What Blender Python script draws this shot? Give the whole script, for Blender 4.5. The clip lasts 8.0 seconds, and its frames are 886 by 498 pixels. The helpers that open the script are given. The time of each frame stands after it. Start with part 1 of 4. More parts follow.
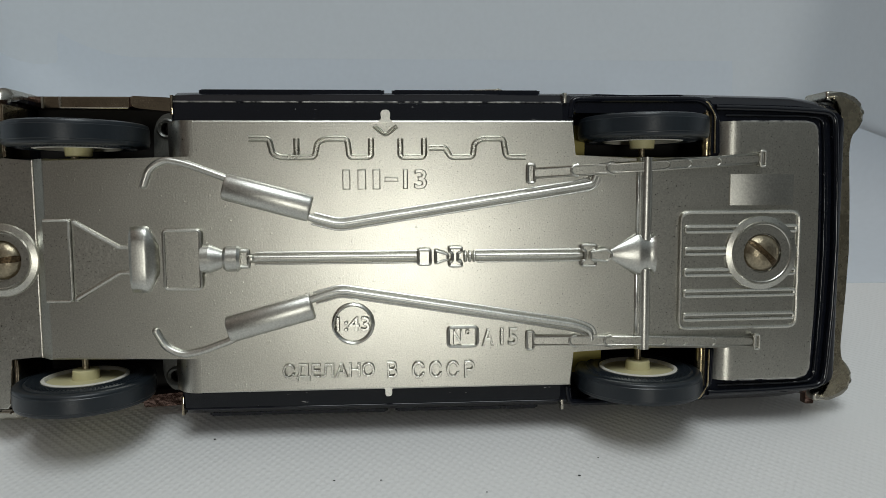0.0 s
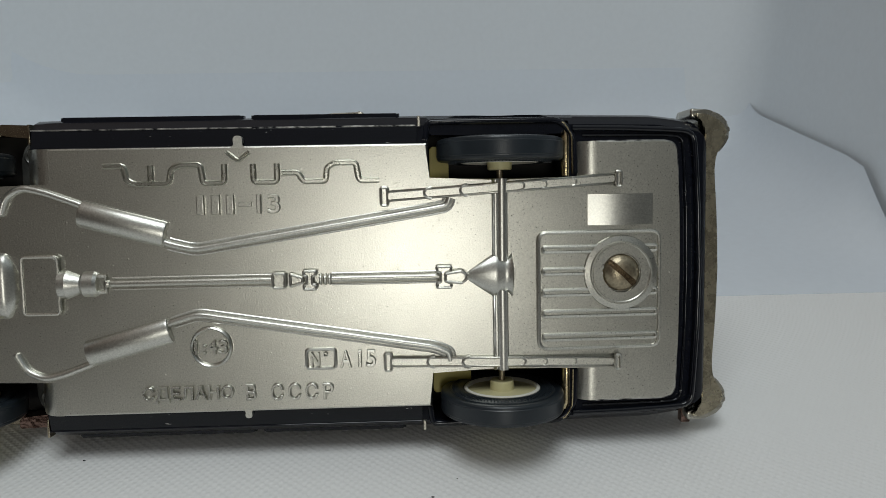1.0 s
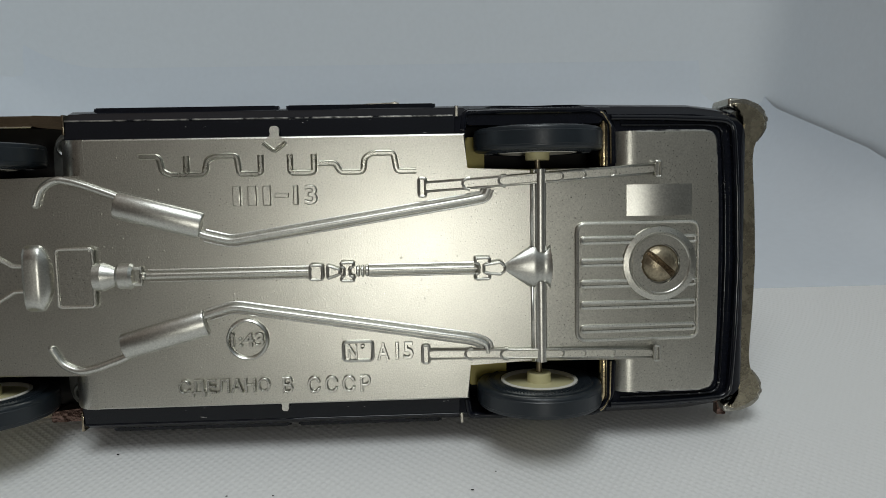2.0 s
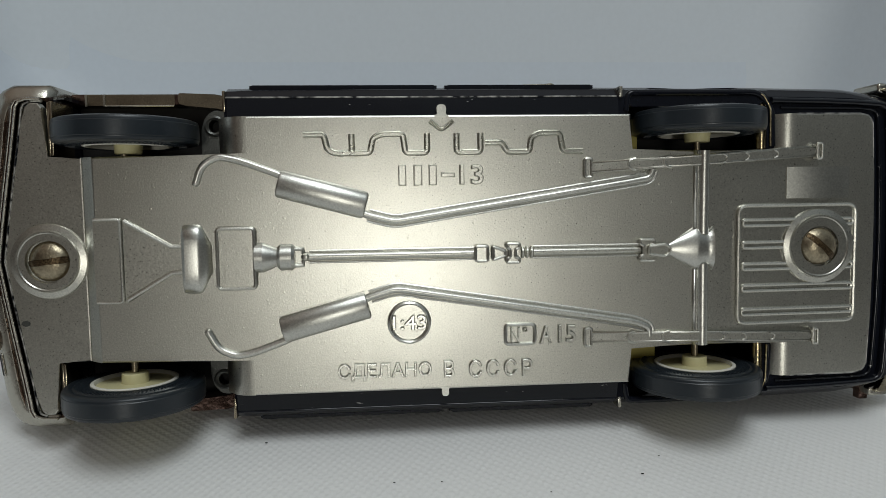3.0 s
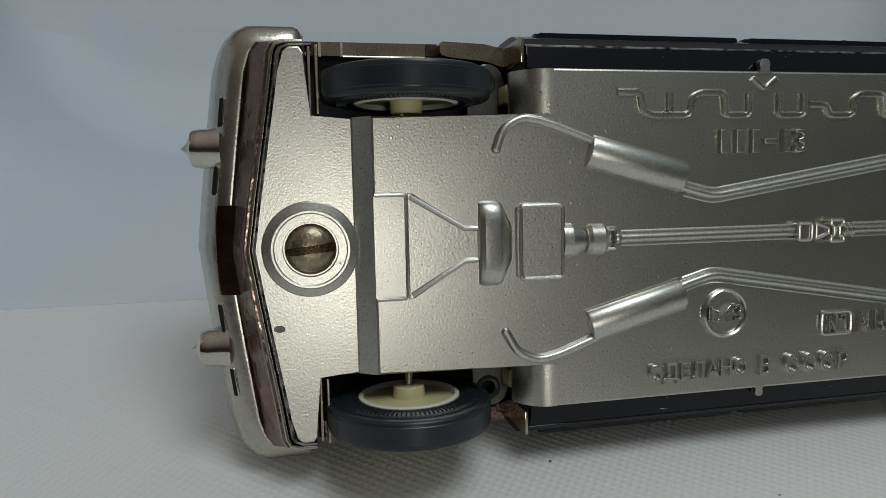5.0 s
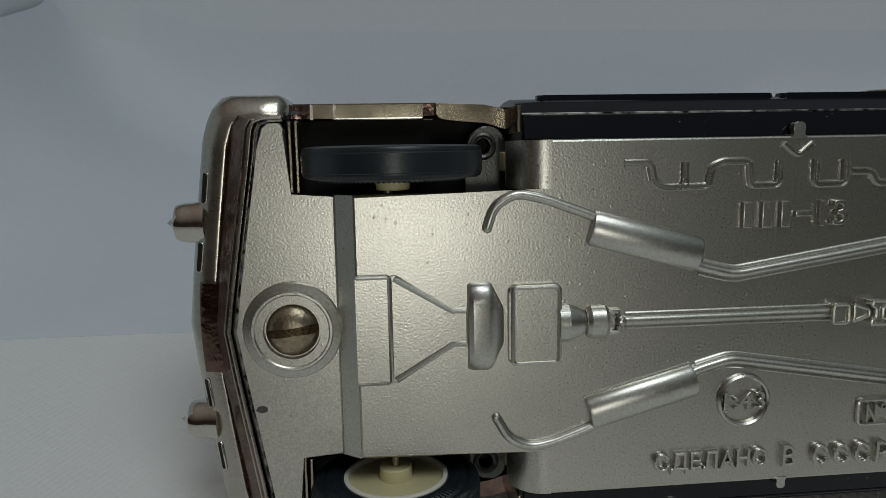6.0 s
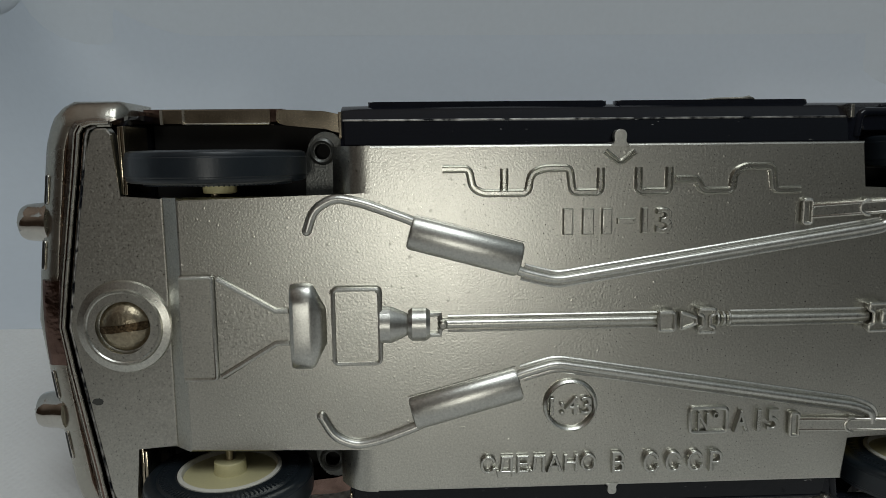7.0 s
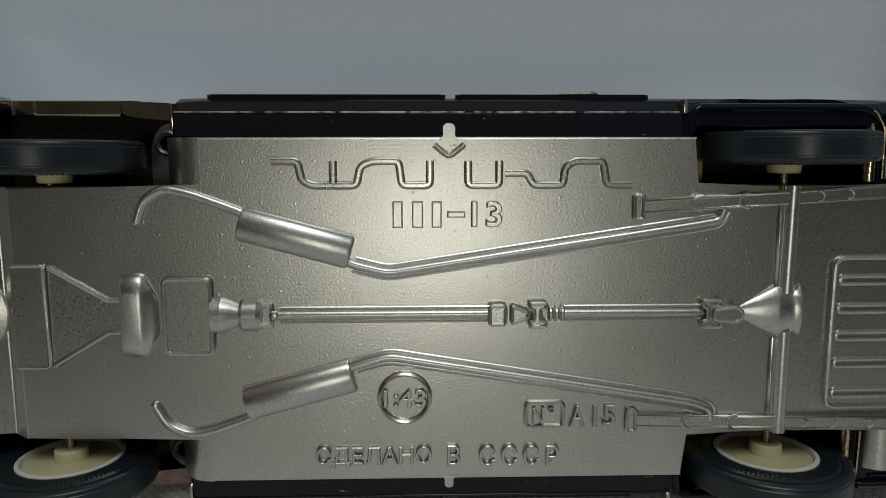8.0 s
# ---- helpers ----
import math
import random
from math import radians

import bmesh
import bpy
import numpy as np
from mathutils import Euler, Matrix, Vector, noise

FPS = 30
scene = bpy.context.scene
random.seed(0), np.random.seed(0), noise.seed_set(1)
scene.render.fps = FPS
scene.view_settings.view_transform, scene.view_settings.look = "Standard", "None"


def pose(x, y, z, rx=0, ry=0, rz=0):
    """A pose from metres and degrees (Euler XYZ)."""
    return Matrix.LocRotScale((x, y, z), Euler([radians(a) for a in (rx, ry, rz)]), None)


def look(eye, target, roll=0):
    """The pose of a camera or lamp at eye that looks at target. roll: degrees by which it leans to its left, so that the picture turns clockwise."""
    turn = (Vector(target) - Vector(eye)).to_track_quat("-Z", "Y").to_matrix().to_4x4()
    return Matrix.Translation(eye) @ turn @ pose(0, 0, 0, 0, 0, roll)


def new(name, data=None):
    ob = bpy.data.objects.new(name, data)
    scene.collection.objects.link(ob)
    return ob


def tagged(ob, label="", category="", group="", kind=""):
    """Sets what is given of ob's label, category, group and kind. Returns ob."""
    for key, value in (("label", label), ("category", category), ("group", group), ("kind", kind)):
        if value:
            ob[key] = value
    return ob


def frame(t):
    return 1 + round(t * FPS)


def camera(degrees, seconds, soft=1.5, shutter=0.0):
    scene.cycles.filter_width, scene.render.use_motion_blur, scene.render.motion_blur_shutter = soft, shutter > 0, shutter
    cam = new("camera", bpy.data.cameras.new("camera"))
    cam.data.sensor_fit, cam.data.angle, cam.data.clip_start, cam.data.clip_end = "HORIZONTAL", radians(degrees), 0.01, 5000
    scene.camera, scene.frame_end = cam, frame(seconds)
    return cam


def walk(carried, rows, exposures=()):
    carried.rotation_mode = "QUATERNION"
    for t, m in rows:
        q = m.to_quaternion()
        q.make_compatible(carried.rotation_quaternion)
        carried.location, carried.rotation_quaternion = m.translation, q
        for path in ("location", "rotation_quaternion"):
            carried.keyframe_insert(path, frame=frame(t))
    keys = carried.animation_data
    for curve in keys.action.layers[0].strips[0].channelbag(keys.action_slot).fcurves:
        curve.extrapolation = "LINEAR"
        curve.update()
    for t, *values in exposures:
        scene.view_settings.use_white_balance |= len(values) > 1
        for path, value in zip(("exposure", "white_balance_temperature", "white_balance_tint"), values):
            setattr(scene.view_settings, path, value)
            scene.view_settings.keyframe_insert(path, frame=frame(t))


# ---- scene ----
cam = camera(66.0, 8.0, soft=0.6)
# seconds, eye (metres), yaw, pitch, roll (degrees)
PATH = [
    (0, 0.00189, -0.08291, 0.06211, -3.81, -23.40, 0.90),
    (0.5, 0.01441, -0.08331, 0.06320, -2.73, -23.22, 0.26),
    (1, 0.02361, -0.08349, 0.06497, -2.16, -23.23, -0.35),
    (1.2, 0.02489, -0.08345, 0.06470, -2.17, -23.03, -0.50),
    (2.3, 0.01175, -0.08270, 0.06330, -2.62, -23.65, -0.20),
    (2.5, 0.00628, -0.08312, 0.06228, -3.35, -22.90, -0.15),
    (3, -0.00675, -0.08160, 0.06000, -4.70, -22.68, 0.62),
    (3.5, -0.02093, -0.07995, 0.05832, -7.07, -22.35, 1.21),
    (4, -0.03447, -0.07694, 0.05574, -10.14, -22.34, 1.83),
    (4.5, -0.04720, -0.07110, 0.05281, -12.66, -23.19, 2.75),
    (4.7, -0.05120, -0.06776, 0.05155, -13.37, -22.72, 2.96),
    (5.8, -0.04453, -0.05480, 0.05927, -7.46, -26.01, 1.21),
    (6, -0.04104, -0.05583, 0.06154, -5.72, -26.46, 0.79),
    (6.5, -0.03166, -0.05710, 0.06213, -4.46, -26.52, 0.77),
    (7, -0.02021, -0.05871, 0.06259, -2.45, -26.34, 0.19),
    (7.5, -0.01075, -0.05999, 0.06146, -1.85, -26.15, 0.60),
    (8, -0.00237, -0.05990, 0.06210, -1.63, -26.31, 0.45),
]


def aimed(x, y, z, yaw, pitch, roll):
    return pose(x, y, z, 0, 0, yaw) @ pose(0, 0, 0, 90 + pitch) @ pose(0, 0, 0, 0, 0, roll)


walk(cam, [(t, aimed(*row)) for t, *row in PATH], exposures=[(0.0, -0.05), (2.5, -0.08), (4.5, -0.12), (5.8, -0.72), (6.5, -0.38), (7.0, -0.5), (8.0, -0.65)])

# ---------------------------------------------------------------- light
world = bpy.data.worlds.new("world")
scene.world = world
world.use_nodes = True
# added fill for an unseen dim room: brighter overhead, to lift the card's wings
n, l = world.node_tree.nodes, world.node_tree.links
where, split, ramp = n.new("ShaderNodeTexCoord"), n.new("ShaderNodeSeparateXYZ"), n.new("ShaderNodeValToRGB")
ramp.color_ramp.elements[0].position, ramp.color_ramp.elements[0].color = 0.30, (0.032, 0.029, 0.026, 1)
ramp.color_ramp.elements[1].position, ramp.color_ramp.elements[1].color = 1.0, (0.36, 0.37, 0.38, 1)
l.new(where.outputs["Generated"], split.inputs[0])
l.new(split.outputs["Z"], ramp.inputs[0])
# tints that fill for the metal's reflections: brown from the left, bluish from the right
sides, tint = n.new("ShaderNodeValToRGB"), n.new("ShaderNodeMix")
sides.color_ramp.elements[0].position, sides.color_ramp.elements[0].color = 0.1, (0.84, 0.64, 0.50, 1)
sides.color_ramp.elements[1].position, sides.color_ramp.elements[1].color = 0.9, (1.15, 1.3, 1.35, 1)
shift = n.new("ShaderNodeMath")
shift.operation = "MULTIPLY_ADD"
shift.inputs[1].default_value, shift.inputs[2].default_value = 0.5, 0.5
l.new(split.outputs["X"], shift.inputs[0])
l.new(shift.outputs[0], sides.inputs[0])
tint.data_type, tint.blend_type = "RGBA", "MULTIPLY"
tint.inputs[0].default_value = 1.0
l.new(ramp.outputs[0], tint.inputs[6])
l.new(sides.outputs[0], tint.inputs[7])
l.new(tint.outputs[2], n["Background"].inputs[0])


def area_lamp(name, eye, target, size, watts, colour):
    data = bpy.data.lights.new(name, "AREA")
    data.shape, data.size, data.energy, data.color = "DISK", size, watts, colour
    ob = new(name, data)
    ob.matrix_world = look(eye, target)
    return ob


# a desk lamp over the box, and a bright lamp in front of it
area_lamp("desk_lamp", (0.015, -0.083, 0.29), (0, -0.02, 0), 0.14, 0.325, (0.91, 0.98, 1.0))
area_lamp("front_lamp", (0.02, -2.40, 0.585), (0, 0, 0.025), 0.42, 6.4, (0.98, 0.975, 0.90))


# ---------------------------------------------------------------- materials
def material(name, colour, rough=0.5, metal=0.0, coat=0.0, grain=0.0, grain_scale=4000.0, vary=0.12, vary_scale=150.0, rough_vary=0.1, specular=0.5, speckle=0.4, pits=0.0, mottle=0.0):
    """A painted, moulded or cast surface with broad stains and a fine grain."""
    mat = bpy.data.materials.new(name)
    mat.use_nodes = True
    n, l = mat.node_tree.nodes, mat.node_tree.links
    bsdf = n["Principled BSDF"]
    bsdf.inputs["Metallic"].default_value = metal
    bsdf.inputs["Coat Weight"].default_value = coat
    bsdf.inputs["Specular IOR Level"].default_value = specular
    where = n.new("ShaderNodeTexCoord")
    broad, fine = n.new("ShaderNodeTexNoise"), n.new("ShaderNodeTexNoise")
    broad.inputs["Scale"].default_value, broad.inputs["Detail"].default_value = vary_scale, 6
    fine.inputs["Scale"].default_value, fine.inputs["Detail"].default_value = grain_scale, 2
    for t in (broad, fine):
        l.new(where.outputs["Object"], t.inputs["Vector"])
    mix = n.new("ShaderNodeMix")
    mix.data_type = "RGBA"
    mix.inputs[6].default_value = (*[c * (1 - vary) for c in colour], 1)
    mix.inputs[7].default_value = (*[min(1, c * (1 + vary)) for c in colour], 1)
    both = n.new("ShaderNodeMath")
    both.operation = "MULTIPLY_ADD"
    both.inputs[1].default_value = speckle
    crisp = n.new("ShaderNodeMapRange")
    crisp.inputs[1].default_value, crisp.inputs[2].default_value = 0.3, 0.7
    if mottle:
        flecks = n.new("ShaderNodeTexNoise")
        flecks.inputs["Scale"].default_value, flecks.inputs["Detail"].default_value, flecks.inputs["Roughness"].default_value = mottle, 5, 0.7
        l.new(where.outputs["Object"], flecks.inputs["Vector"])
        specks, thin, keep = n.new("ShaderNodeTexNoise"), n.new("ShaderNodeMapRange"), n.new("ShaderNodeMath")
        specks.inputs["Scale"].default_value, specks.inputs["Detail"].default_value = 4300, 1
        thin.inputs[1].default_value, thin.inputs[2].default_value, thin.inputs[3].default_value = 0.28, 0.37, 0.8
        keep.operation = "MULTIPLY"
        l.new(where.outputs["Object"], specks.inputs["Vector"])
        l.new(specks.outputs["Fac"], thin.inputs[0])
        l.new(flecks.outputs["Fac"], keep.inputs[0])
        l.new(thin.outputs[0], keep.inputs[1])
        l.new(keep.outputs[0], crisp.inputs[0])
    else:
        l.new(fine.outputs["Fac"], crisp.inputs[0])
    l.new(crisp.outputs[0], both.inputs[0])
    half = n.new("ShaderNodeMath")
    half.operation = "MULTIPLY"
    half.inputs[1].default_value = 1 - speckle
    l.new(broad.outputs["Fac"], half.inputs[0])
    l.new(half.outputs[0], both.inputs[2])
    l.new(both.outputs[0], mix.inputs[0])
    l.new(mix.outputs[2], bsdf.inputs["Base Color"])
    span = n.new("ShaderNodeMapRange")
    span.inputs[3].default_value, span.inputs[4].default_value = max(0.02, rough - rough_vary), min(1, rough + rough_vary)
    l.new((crisp if mottle else broad).outputs[0], span.inputs[0])
    l.new(span.outputs[0], bsdf.inputs["Roughness"])
    if pits:
        # sparse round nubs left by the casting
        spots, cut, few, nubs = n.new("ShaderNodeTexVoronoi"), n.new("ShaderNodeMapRange"), n.new("ShaderNodeMath"), n.new("ShaderNodeMath")
        spots.inputs["Scale"].default_value = pits
        cut.inputs[1].default_value, cut.inputs[2].default_value = 0.20, 0.03
        few.operation, few.inputs[1].default_value, nubs.operation = "GREATER_THAN", 0.80, "MULTIPLY"
        l.new(where.outputs["Object"], spots.inputs["Vector"])
        l.new(spots.outputs["Distance"], cut.inputs[0])
        l.new(spots.outputs["Color"], few.inputs[0])
        l.new(cut.outputs[0], nubs.inputs[0])
        l.new(few.outputs[0], nubs.inputs[1])
    if grain:
        bump = n.new("ShaderNodeBump")
        bump.inputs["Strength"].default_value, bump.inputs["Distance"].default_value = grain, 0.0001
        l.new(fine.outputs["Fac"], bump.inputs["Height"])
        l.new(bump.outputs[0], bsdf.inputs["Normal"])
        if pits:
            knots = n.new("ShaderNodeBump")
            knots.inputs["Strength"].default_value, knots.inputs["Distance"].default_value = 0.2, 0.00007
            l.new(nubs.outputs[0], knots.inputs["Height"])
            l.new(bump.outputs[0], knots.inputs["Normal"])
            l.new(knots.outputs[0], bsdf.inputs["Normal"])
    return mat


CAST = material("cast_metal", (0.575, 0.565, 0.51), 0.315, 1.0, grain=0.17, grain_scale=4800, vary=0.30, vary_scale=160, rough_vary=0.05, speckle=0.65, pits=1200, mottle=4600)
SMOOTH = material("smooth_cast_metal", (0.60, 0.595, 0.55), 0.33, 1.0, grain=0.10, grain_scale=6000, vary=0.28, vary_scale=250, rough_vary=0.04, speckle=0.65, mottle=3800)
RAISED = material("worn_raised_metal", (0.575, 0.57, 0.52), 0.28, 1.0, grain=0.10, grain_scale=4000, vary=0.2, vary_scale=300, rough_vary=0.05, speckle=0.5)
BRASS = material("brassy_plating_and_highlights", (0.60, 0.50, 0.31), 0.22, 1.0, grain=0.3, grain_scale=2500, vary=0.5, vary_scale=900, rough_vary=0.08)
CHROME = material("plated_metal", (0.46, 0.40, 0.30), 0.18, 1.0, grain=0.04, grain_scale=5000, vary=0.6, vary_scale=260, rough_vary=0.08)
GUARD = material("polished_plated_metal", (0.62, 0.595, 0.54), 0.10, 1.0, grain=0.03, grain_scale=3000, vary=0.15, vary_scale=400, rough_vary=0.04)
# the red-brown surroundings that this plating mirrors are put into its base colour
APRON = material("plated_metal_dark_reflection", (0.22, 0.145, 0.12), 0.14, 1.0, grain=0.5, grain_scale=800, vary=0.6, vary_scale=500, rough_vary=0.1)
BRONZE = material("tarnished_plated_metal", (0.47, 0.425, 0.32), 0.27, 1.0, grain=0.12, grain_scale=2200, vary=0.38, vary_scale=700, rough_vary=0.08)
SATIN = material("satin_plated_metal", (0.50, 0.48, 0.42), 0.27, 1.0, grain=0.15, grain_scale=2500, vary=0.15, vary_scale=300, rough_vary=0.08)
LUG = material("dull_grey_metal", (0.09, 0.092, 0.085), 0.33, 0.6, grain=0.3, vary=0.2)
SCREW = material("screw_steel", (0.34, 0.29, 0.205), 0.36, 1.0, grain=0.4, grain_scale=3000, vary=0.5, vary_scale=900)
BLACK = material("black_gloss_paint", (0.006, 0.007, 0.011), 0.10, 0.0, coat=0.0, grain=0.05, grain_scale=900, vary=0.3, rough_vary=0.05, specular=0.28)
WORN_GLINT = material("worn_glinting_black_paint", (0.004, 0.005, 0.008), 0.10, 0.0, vary=0.3, rough_vary=0.03, specular=0.3)
n, l = WORN_GLINT.node_tree.nodes, WORN_GLINT.node_tree.links
where, chips, cut, mix = n.new("ShaderNodeTexCoord"), n.new("ShaderNodeTexNoise"), n.new("ShaderNodeMapRange"), n.new("ShaderNodeMixShader")
bare = n.new("ShaderNodeBsdfPrincipled")
bare.inputs["Base Color"].default_value, bare.inputs["Metallic"].default_value, bare.inputs["Roughness"].default_value = (0.42, 0.41, 0.39, 1), 1.0, 0.4
chips.inputs["Scale"].default_value, chips.inputs["Detail"].default_value = 800, 10
cut.inputs[1].default_value, cut.inputs[2].default_value = 0.38, 0.60
l.new(where.outputs["Object"], chips.inputs["Vector"])
l.new(chips.outputs["Fac"], cut.inputs[0])
l.new(cut.outputs[0], mix.inputs[0])
l.new(n["Principled BSDF"].outputs[0], mix.inputs[1])
l.new(bare.outputs[0], mix.inputs[2])
l.new(mix.outputs[0], n["Material Output"].inputs[0])
SCUFF = WORN_GLINT.copy()
SCUFF.name = "scuffed_black_paint"
n, l = SCUFF.node_tree.nodes, SCUFF.node_tree.links
stretch = n.new("ShaderNodeMapping")
stretch.inputs["Scale"].default_value = (0.25, 1, 1)
for node in list(n):
    if node.type == "TEX_NOISE" and node.inputs["Detail"].default_value == 10:
        node.inputs["Scale"].default_value = 2200
        l.new(node.inputs["Vector"].links[0].from_socket, stretch.inputs["Vector"])
        l.new(stretch.outputs[0], node.inputs["Vector"])
    if node.type == "MAP_RANGE" and abs(node.inputs[2].default_value - 0.60) < 1e-4:
        node.inputs[1].default_value, node.inputs[2].default_value = 0.70, 0.74
n["Principled BSDF"].inputs["Coat Weight"].default_value = 0.0
n["Principled BSDF"].inputs["Specular IOR Level"].default_value = 0.3
RIMBLACK = SCUFF.copy()
RIMBLACK.name = "chipped_gloss_black_paint"
RIMBLACK.node_tree.nodes["Principled BSDF"].inputs["Specular IOR Level"].default_value = 0.5
RUBBER = material("tyre_rubber", (0.014, 0.019, 0.024), 0.33, 0.0, grain=0.12, grain_scale=2500, vary=0.2, rough_vary=0.08)
CREAM = material("cream_plastic", (0.62, 0.57, 0.33), 0.45, 0.0, grain=0.05, vary=0.06)
WHITE = material("white_plastic", (0.72, 0.70, 0.62), 0.4, 0.0, grain=0.05, vary=0.05)
YELLOW = material("yellow_plastic", (0.55, 0.46, 0.10), 0.45, 0.0, vary=0.08)
# near-black that paints the shade of wells, holes and slots; also the crumbs
DARK = material("recess_shade_and_crumbs", (0.010, 0.009, 0.008), 0.6, 0.0, vary=0.3, specular=0.2)
RUST = material("brown_worn_metal", (0.085, 0.058, 0.032), 0.40, 0.9, grain=0.6, grain_scale=4000, vary=0.95, vary_scale=2500, speckle=0.7)
CARD = material("bluish_white_card", (0.665, 0.71, 0.76), 0.75, 0.0, grain=0.1, grain_scale=600, vary=0.03, vary_scale=12)
PAPER = material("white_paper_wall", (0.69, 0.725, 0.755), 0.75, 0.0, grain=0.15, grain_scale=600, vary=0.03, vary_scale=12)

# woven white cloth: a diagonal net of small raised dots
CLOTH = material("woven_white_cloth", (0.81, 0.81, 0.80), 0.8, 0.0, vary=0.03, vary_scale=30)
n, l = CLOTH.node_tree.nodes, CLOTH.node_tree.links
where, split = n.new("ShaderNodeTexCoord"), n.new("ShaderNodeSeparateXYZ")
turn = n.new("ShaderNodeVectorRotate")
turn.rotation_type = "Z_AXIS"
turn.inputs["Angle"].default_value = radians(-8)
l.new(where.outputs["Object"], turn.inputs["Vector"])
l.new(turn.outputs[0], split.inputs[0])
waves = []
for axis, pitch in (("X", 0.00125), ("Y", 0.00125)):
    scaled, wave = n.new("ShaderNodeMath"), n.new("ShaderNodeMath")
    scaled.operation, wave.operation = "MULTIPLY", "SINE"
    scaled.inputs[1].default_value = 2 * math.pi / pitch
    l.new(split.outputs[axis], scaled.inputs[0])
    l.new(scaled.outputs[0], wave.inputs[0])
    waves.append(wave)
dots, bump = n.new("ShaderNodeMath"), n.new("ShaderNodeBump")
dots.operation = "MULTIPLY"
l.new(waves[0].outputs[0], dots.inputs[0])
l.new(waves[1].outputs[0], dots.inputs[1])
bump.inputs["Strength"].default_value, bump.inputs["Distance"].default_value = 0.30, 0.0002
raised = n.new("ShaderNodeMath")
raised.operation = "SMOOTH_MAX"
raised.inputs[1].default_value, raised.inputs[2].default_value = -0.25, 0.5
l.new(dots.outputs[0], raised.inputs[0])
l.new(raised.outputs[0], bump.inputs["Height"])
l.new(bump.outputs[0], n["Principled BSDF"].inputs["Normal"])


# ---------------------------------------------------------------- mesh helpers (centimetres of the model)
CM = 0.01


def mesh_of(bm, name, mat, smooth=35):
    bmesh.ops.recalc_face_normals(bm, faces=bm.faces)
    me = bpy.data.meshes.new(name)
    bm.to_mesh(me)
    bm.free()
    me.materials.append(mat)
    if smooth:
        me.set_sharp_from_angle(angle=radians(smooth))
        flat = np.zeros(len(me.polygons), dtype=np.int32)
        if "flat" in me.attributes:
            me.attributes["flat"].data.foreach_get("value", flat)
        me.polygons.foreach_set("use_smooth", [not flat[i] and len(p.vertices) < 5 for i, p in enumerate(me.polygons)])
    return me


def part(name, bm, mat, parent, label="", smooth=35):
    ob = new(name, mesh_of(bm, name, mat, smooth))
    ob.parent = parent
    return tagged(ob, label)


def slab(points, y0, y1, bevel=0.0, bm=None, segments=2):
    """An outline of (x, z), swept from y0 (the face that is seen) back to y1; the seen rim is rounded."""
    bm = bm or bmesh.new()
    flat = bm.faces.layers.int.get("flat") or bm.faces.layers.int.new("flat")
    front = [bm.verts.new((x * CM, y0 * CM, z * CM)) for x, z in points]
    back = [bm.verts.new((x * CM, y1 * CM, z * CM)) for x, z in points]
    face = bm.faces.new(front)
    bm.faces.new(back[::-1])[flat] = 1
    face[flat] = 1
    k = len(points)
    for i in range(k):
        bm.faces.new((front[i], back[i], back[(i + 1) % k], front[(i + 1) % k]))
    if bevel:
        bmesh.ops.bevel(bm, geom=list(face.edges), offset=bevel * CM, segments=segments, profile=0.6, affect="EDGES", clamp_overlap=True)
        for f in bm.faces:
            if f[flat] and max(v.co.y for v in f.verts) - min(v.co.y for v in f.verts) > 1e-7:
                f[flat] = 0
    return bm


def rounded(points, radius, steps=4):
    """Rounds the corners of an outline; radius: one for all, or one each."""
    out, k = [], len(points)
    for i in range(k):
        r = radius[i] if isinstance(radius, (list, tuple)) else radius
        p, a, b = Vector(points[i]), Vector(points[i - 1]), Vector(points[(i + 1) % k])
        if r <= 0:
            out.append(tuple(p))
            continue
        r = min(r, (a - p).length * 0.45, (b - p).length * 0.45)
        s, e = p + (a - p).normalized() * r, p + (b - p).normalized() * r
        for j in range(steps + 1):
            u = j / steps
            out.append(tuple((1 - u) ** 2 * s + 2 * u * (1 - u) * p + u * u * e))
    return out


def rect(x0, x1, z0, z1, r=0.0):
    points = [(x0, z0), (x1, z0), (x1, z1), (x0, z1)]
    return rounded(points, r) if r else points


def tube(path, radius, bm=None, sides=10, closed=False, flat=1.0):
    """A round bar along a path of (x, y, z); radius: one, or one a point; flat squeezes it in y."""
    bm = bm or bmesh.new()
    path = [Vector(p) for p in path]
    k, rings = len(path), []
    for i, p in enumerate(path):
        a = path[i - 1] if i or closed else p
        b = path[(i + 1) % k] if i < k - 1 or closed else p
        along = (b - a).normalized()
        side = along.cross(Vector((0, 1, 0)))
        side = side.normalized() if side.length > 1e-3 else Vector((1, 0, 0))
        up = side.cross(along)
        r = radius[i] if isinstance(radius, (list, tuple)) else radius
        rings.append([bm.verts.new((p + r * (math.cos(t) * side + math.sin(t) * up * flat)) * CM) for t in [2 * math.pi * j / sides for j in range(sides)]])
    for i in range(k if closed else k - 1):
        a, b = rings[i], rings[(i + 1) % k]
        for j in range(sides):
            bm.faces.new((a[j], a[(j + 1) % sides], b[(j + 1) % sides], b[j]))
    if not closed:
        bm.faces.new(rings[0][::-1])
        bm.faces.new(rings[-1])
    return bm


def curve_points(points, radius, steps=5):
    """A bent path of (x, z) with rounded bends."""
    out = [tuple(points[0])]
    for a, p, b in zip(points, points[1:], points[2:]):
        a, p, b = Vector(a), Vector(p), Vector(b)
        r = min(radius, (a - p).length * 0.45, (b - p).length * 0.45)
        s, e = p + (a - p).normalized() * r, p + (b - p).normalized() * r
        out += [tuple((1 - u) ** 2 * s + 2 * u * (1 - u) * p + u * u * e) for u in [j / steps for j in range(steps + 1)]]
    return out + [tuple(points[-1])]


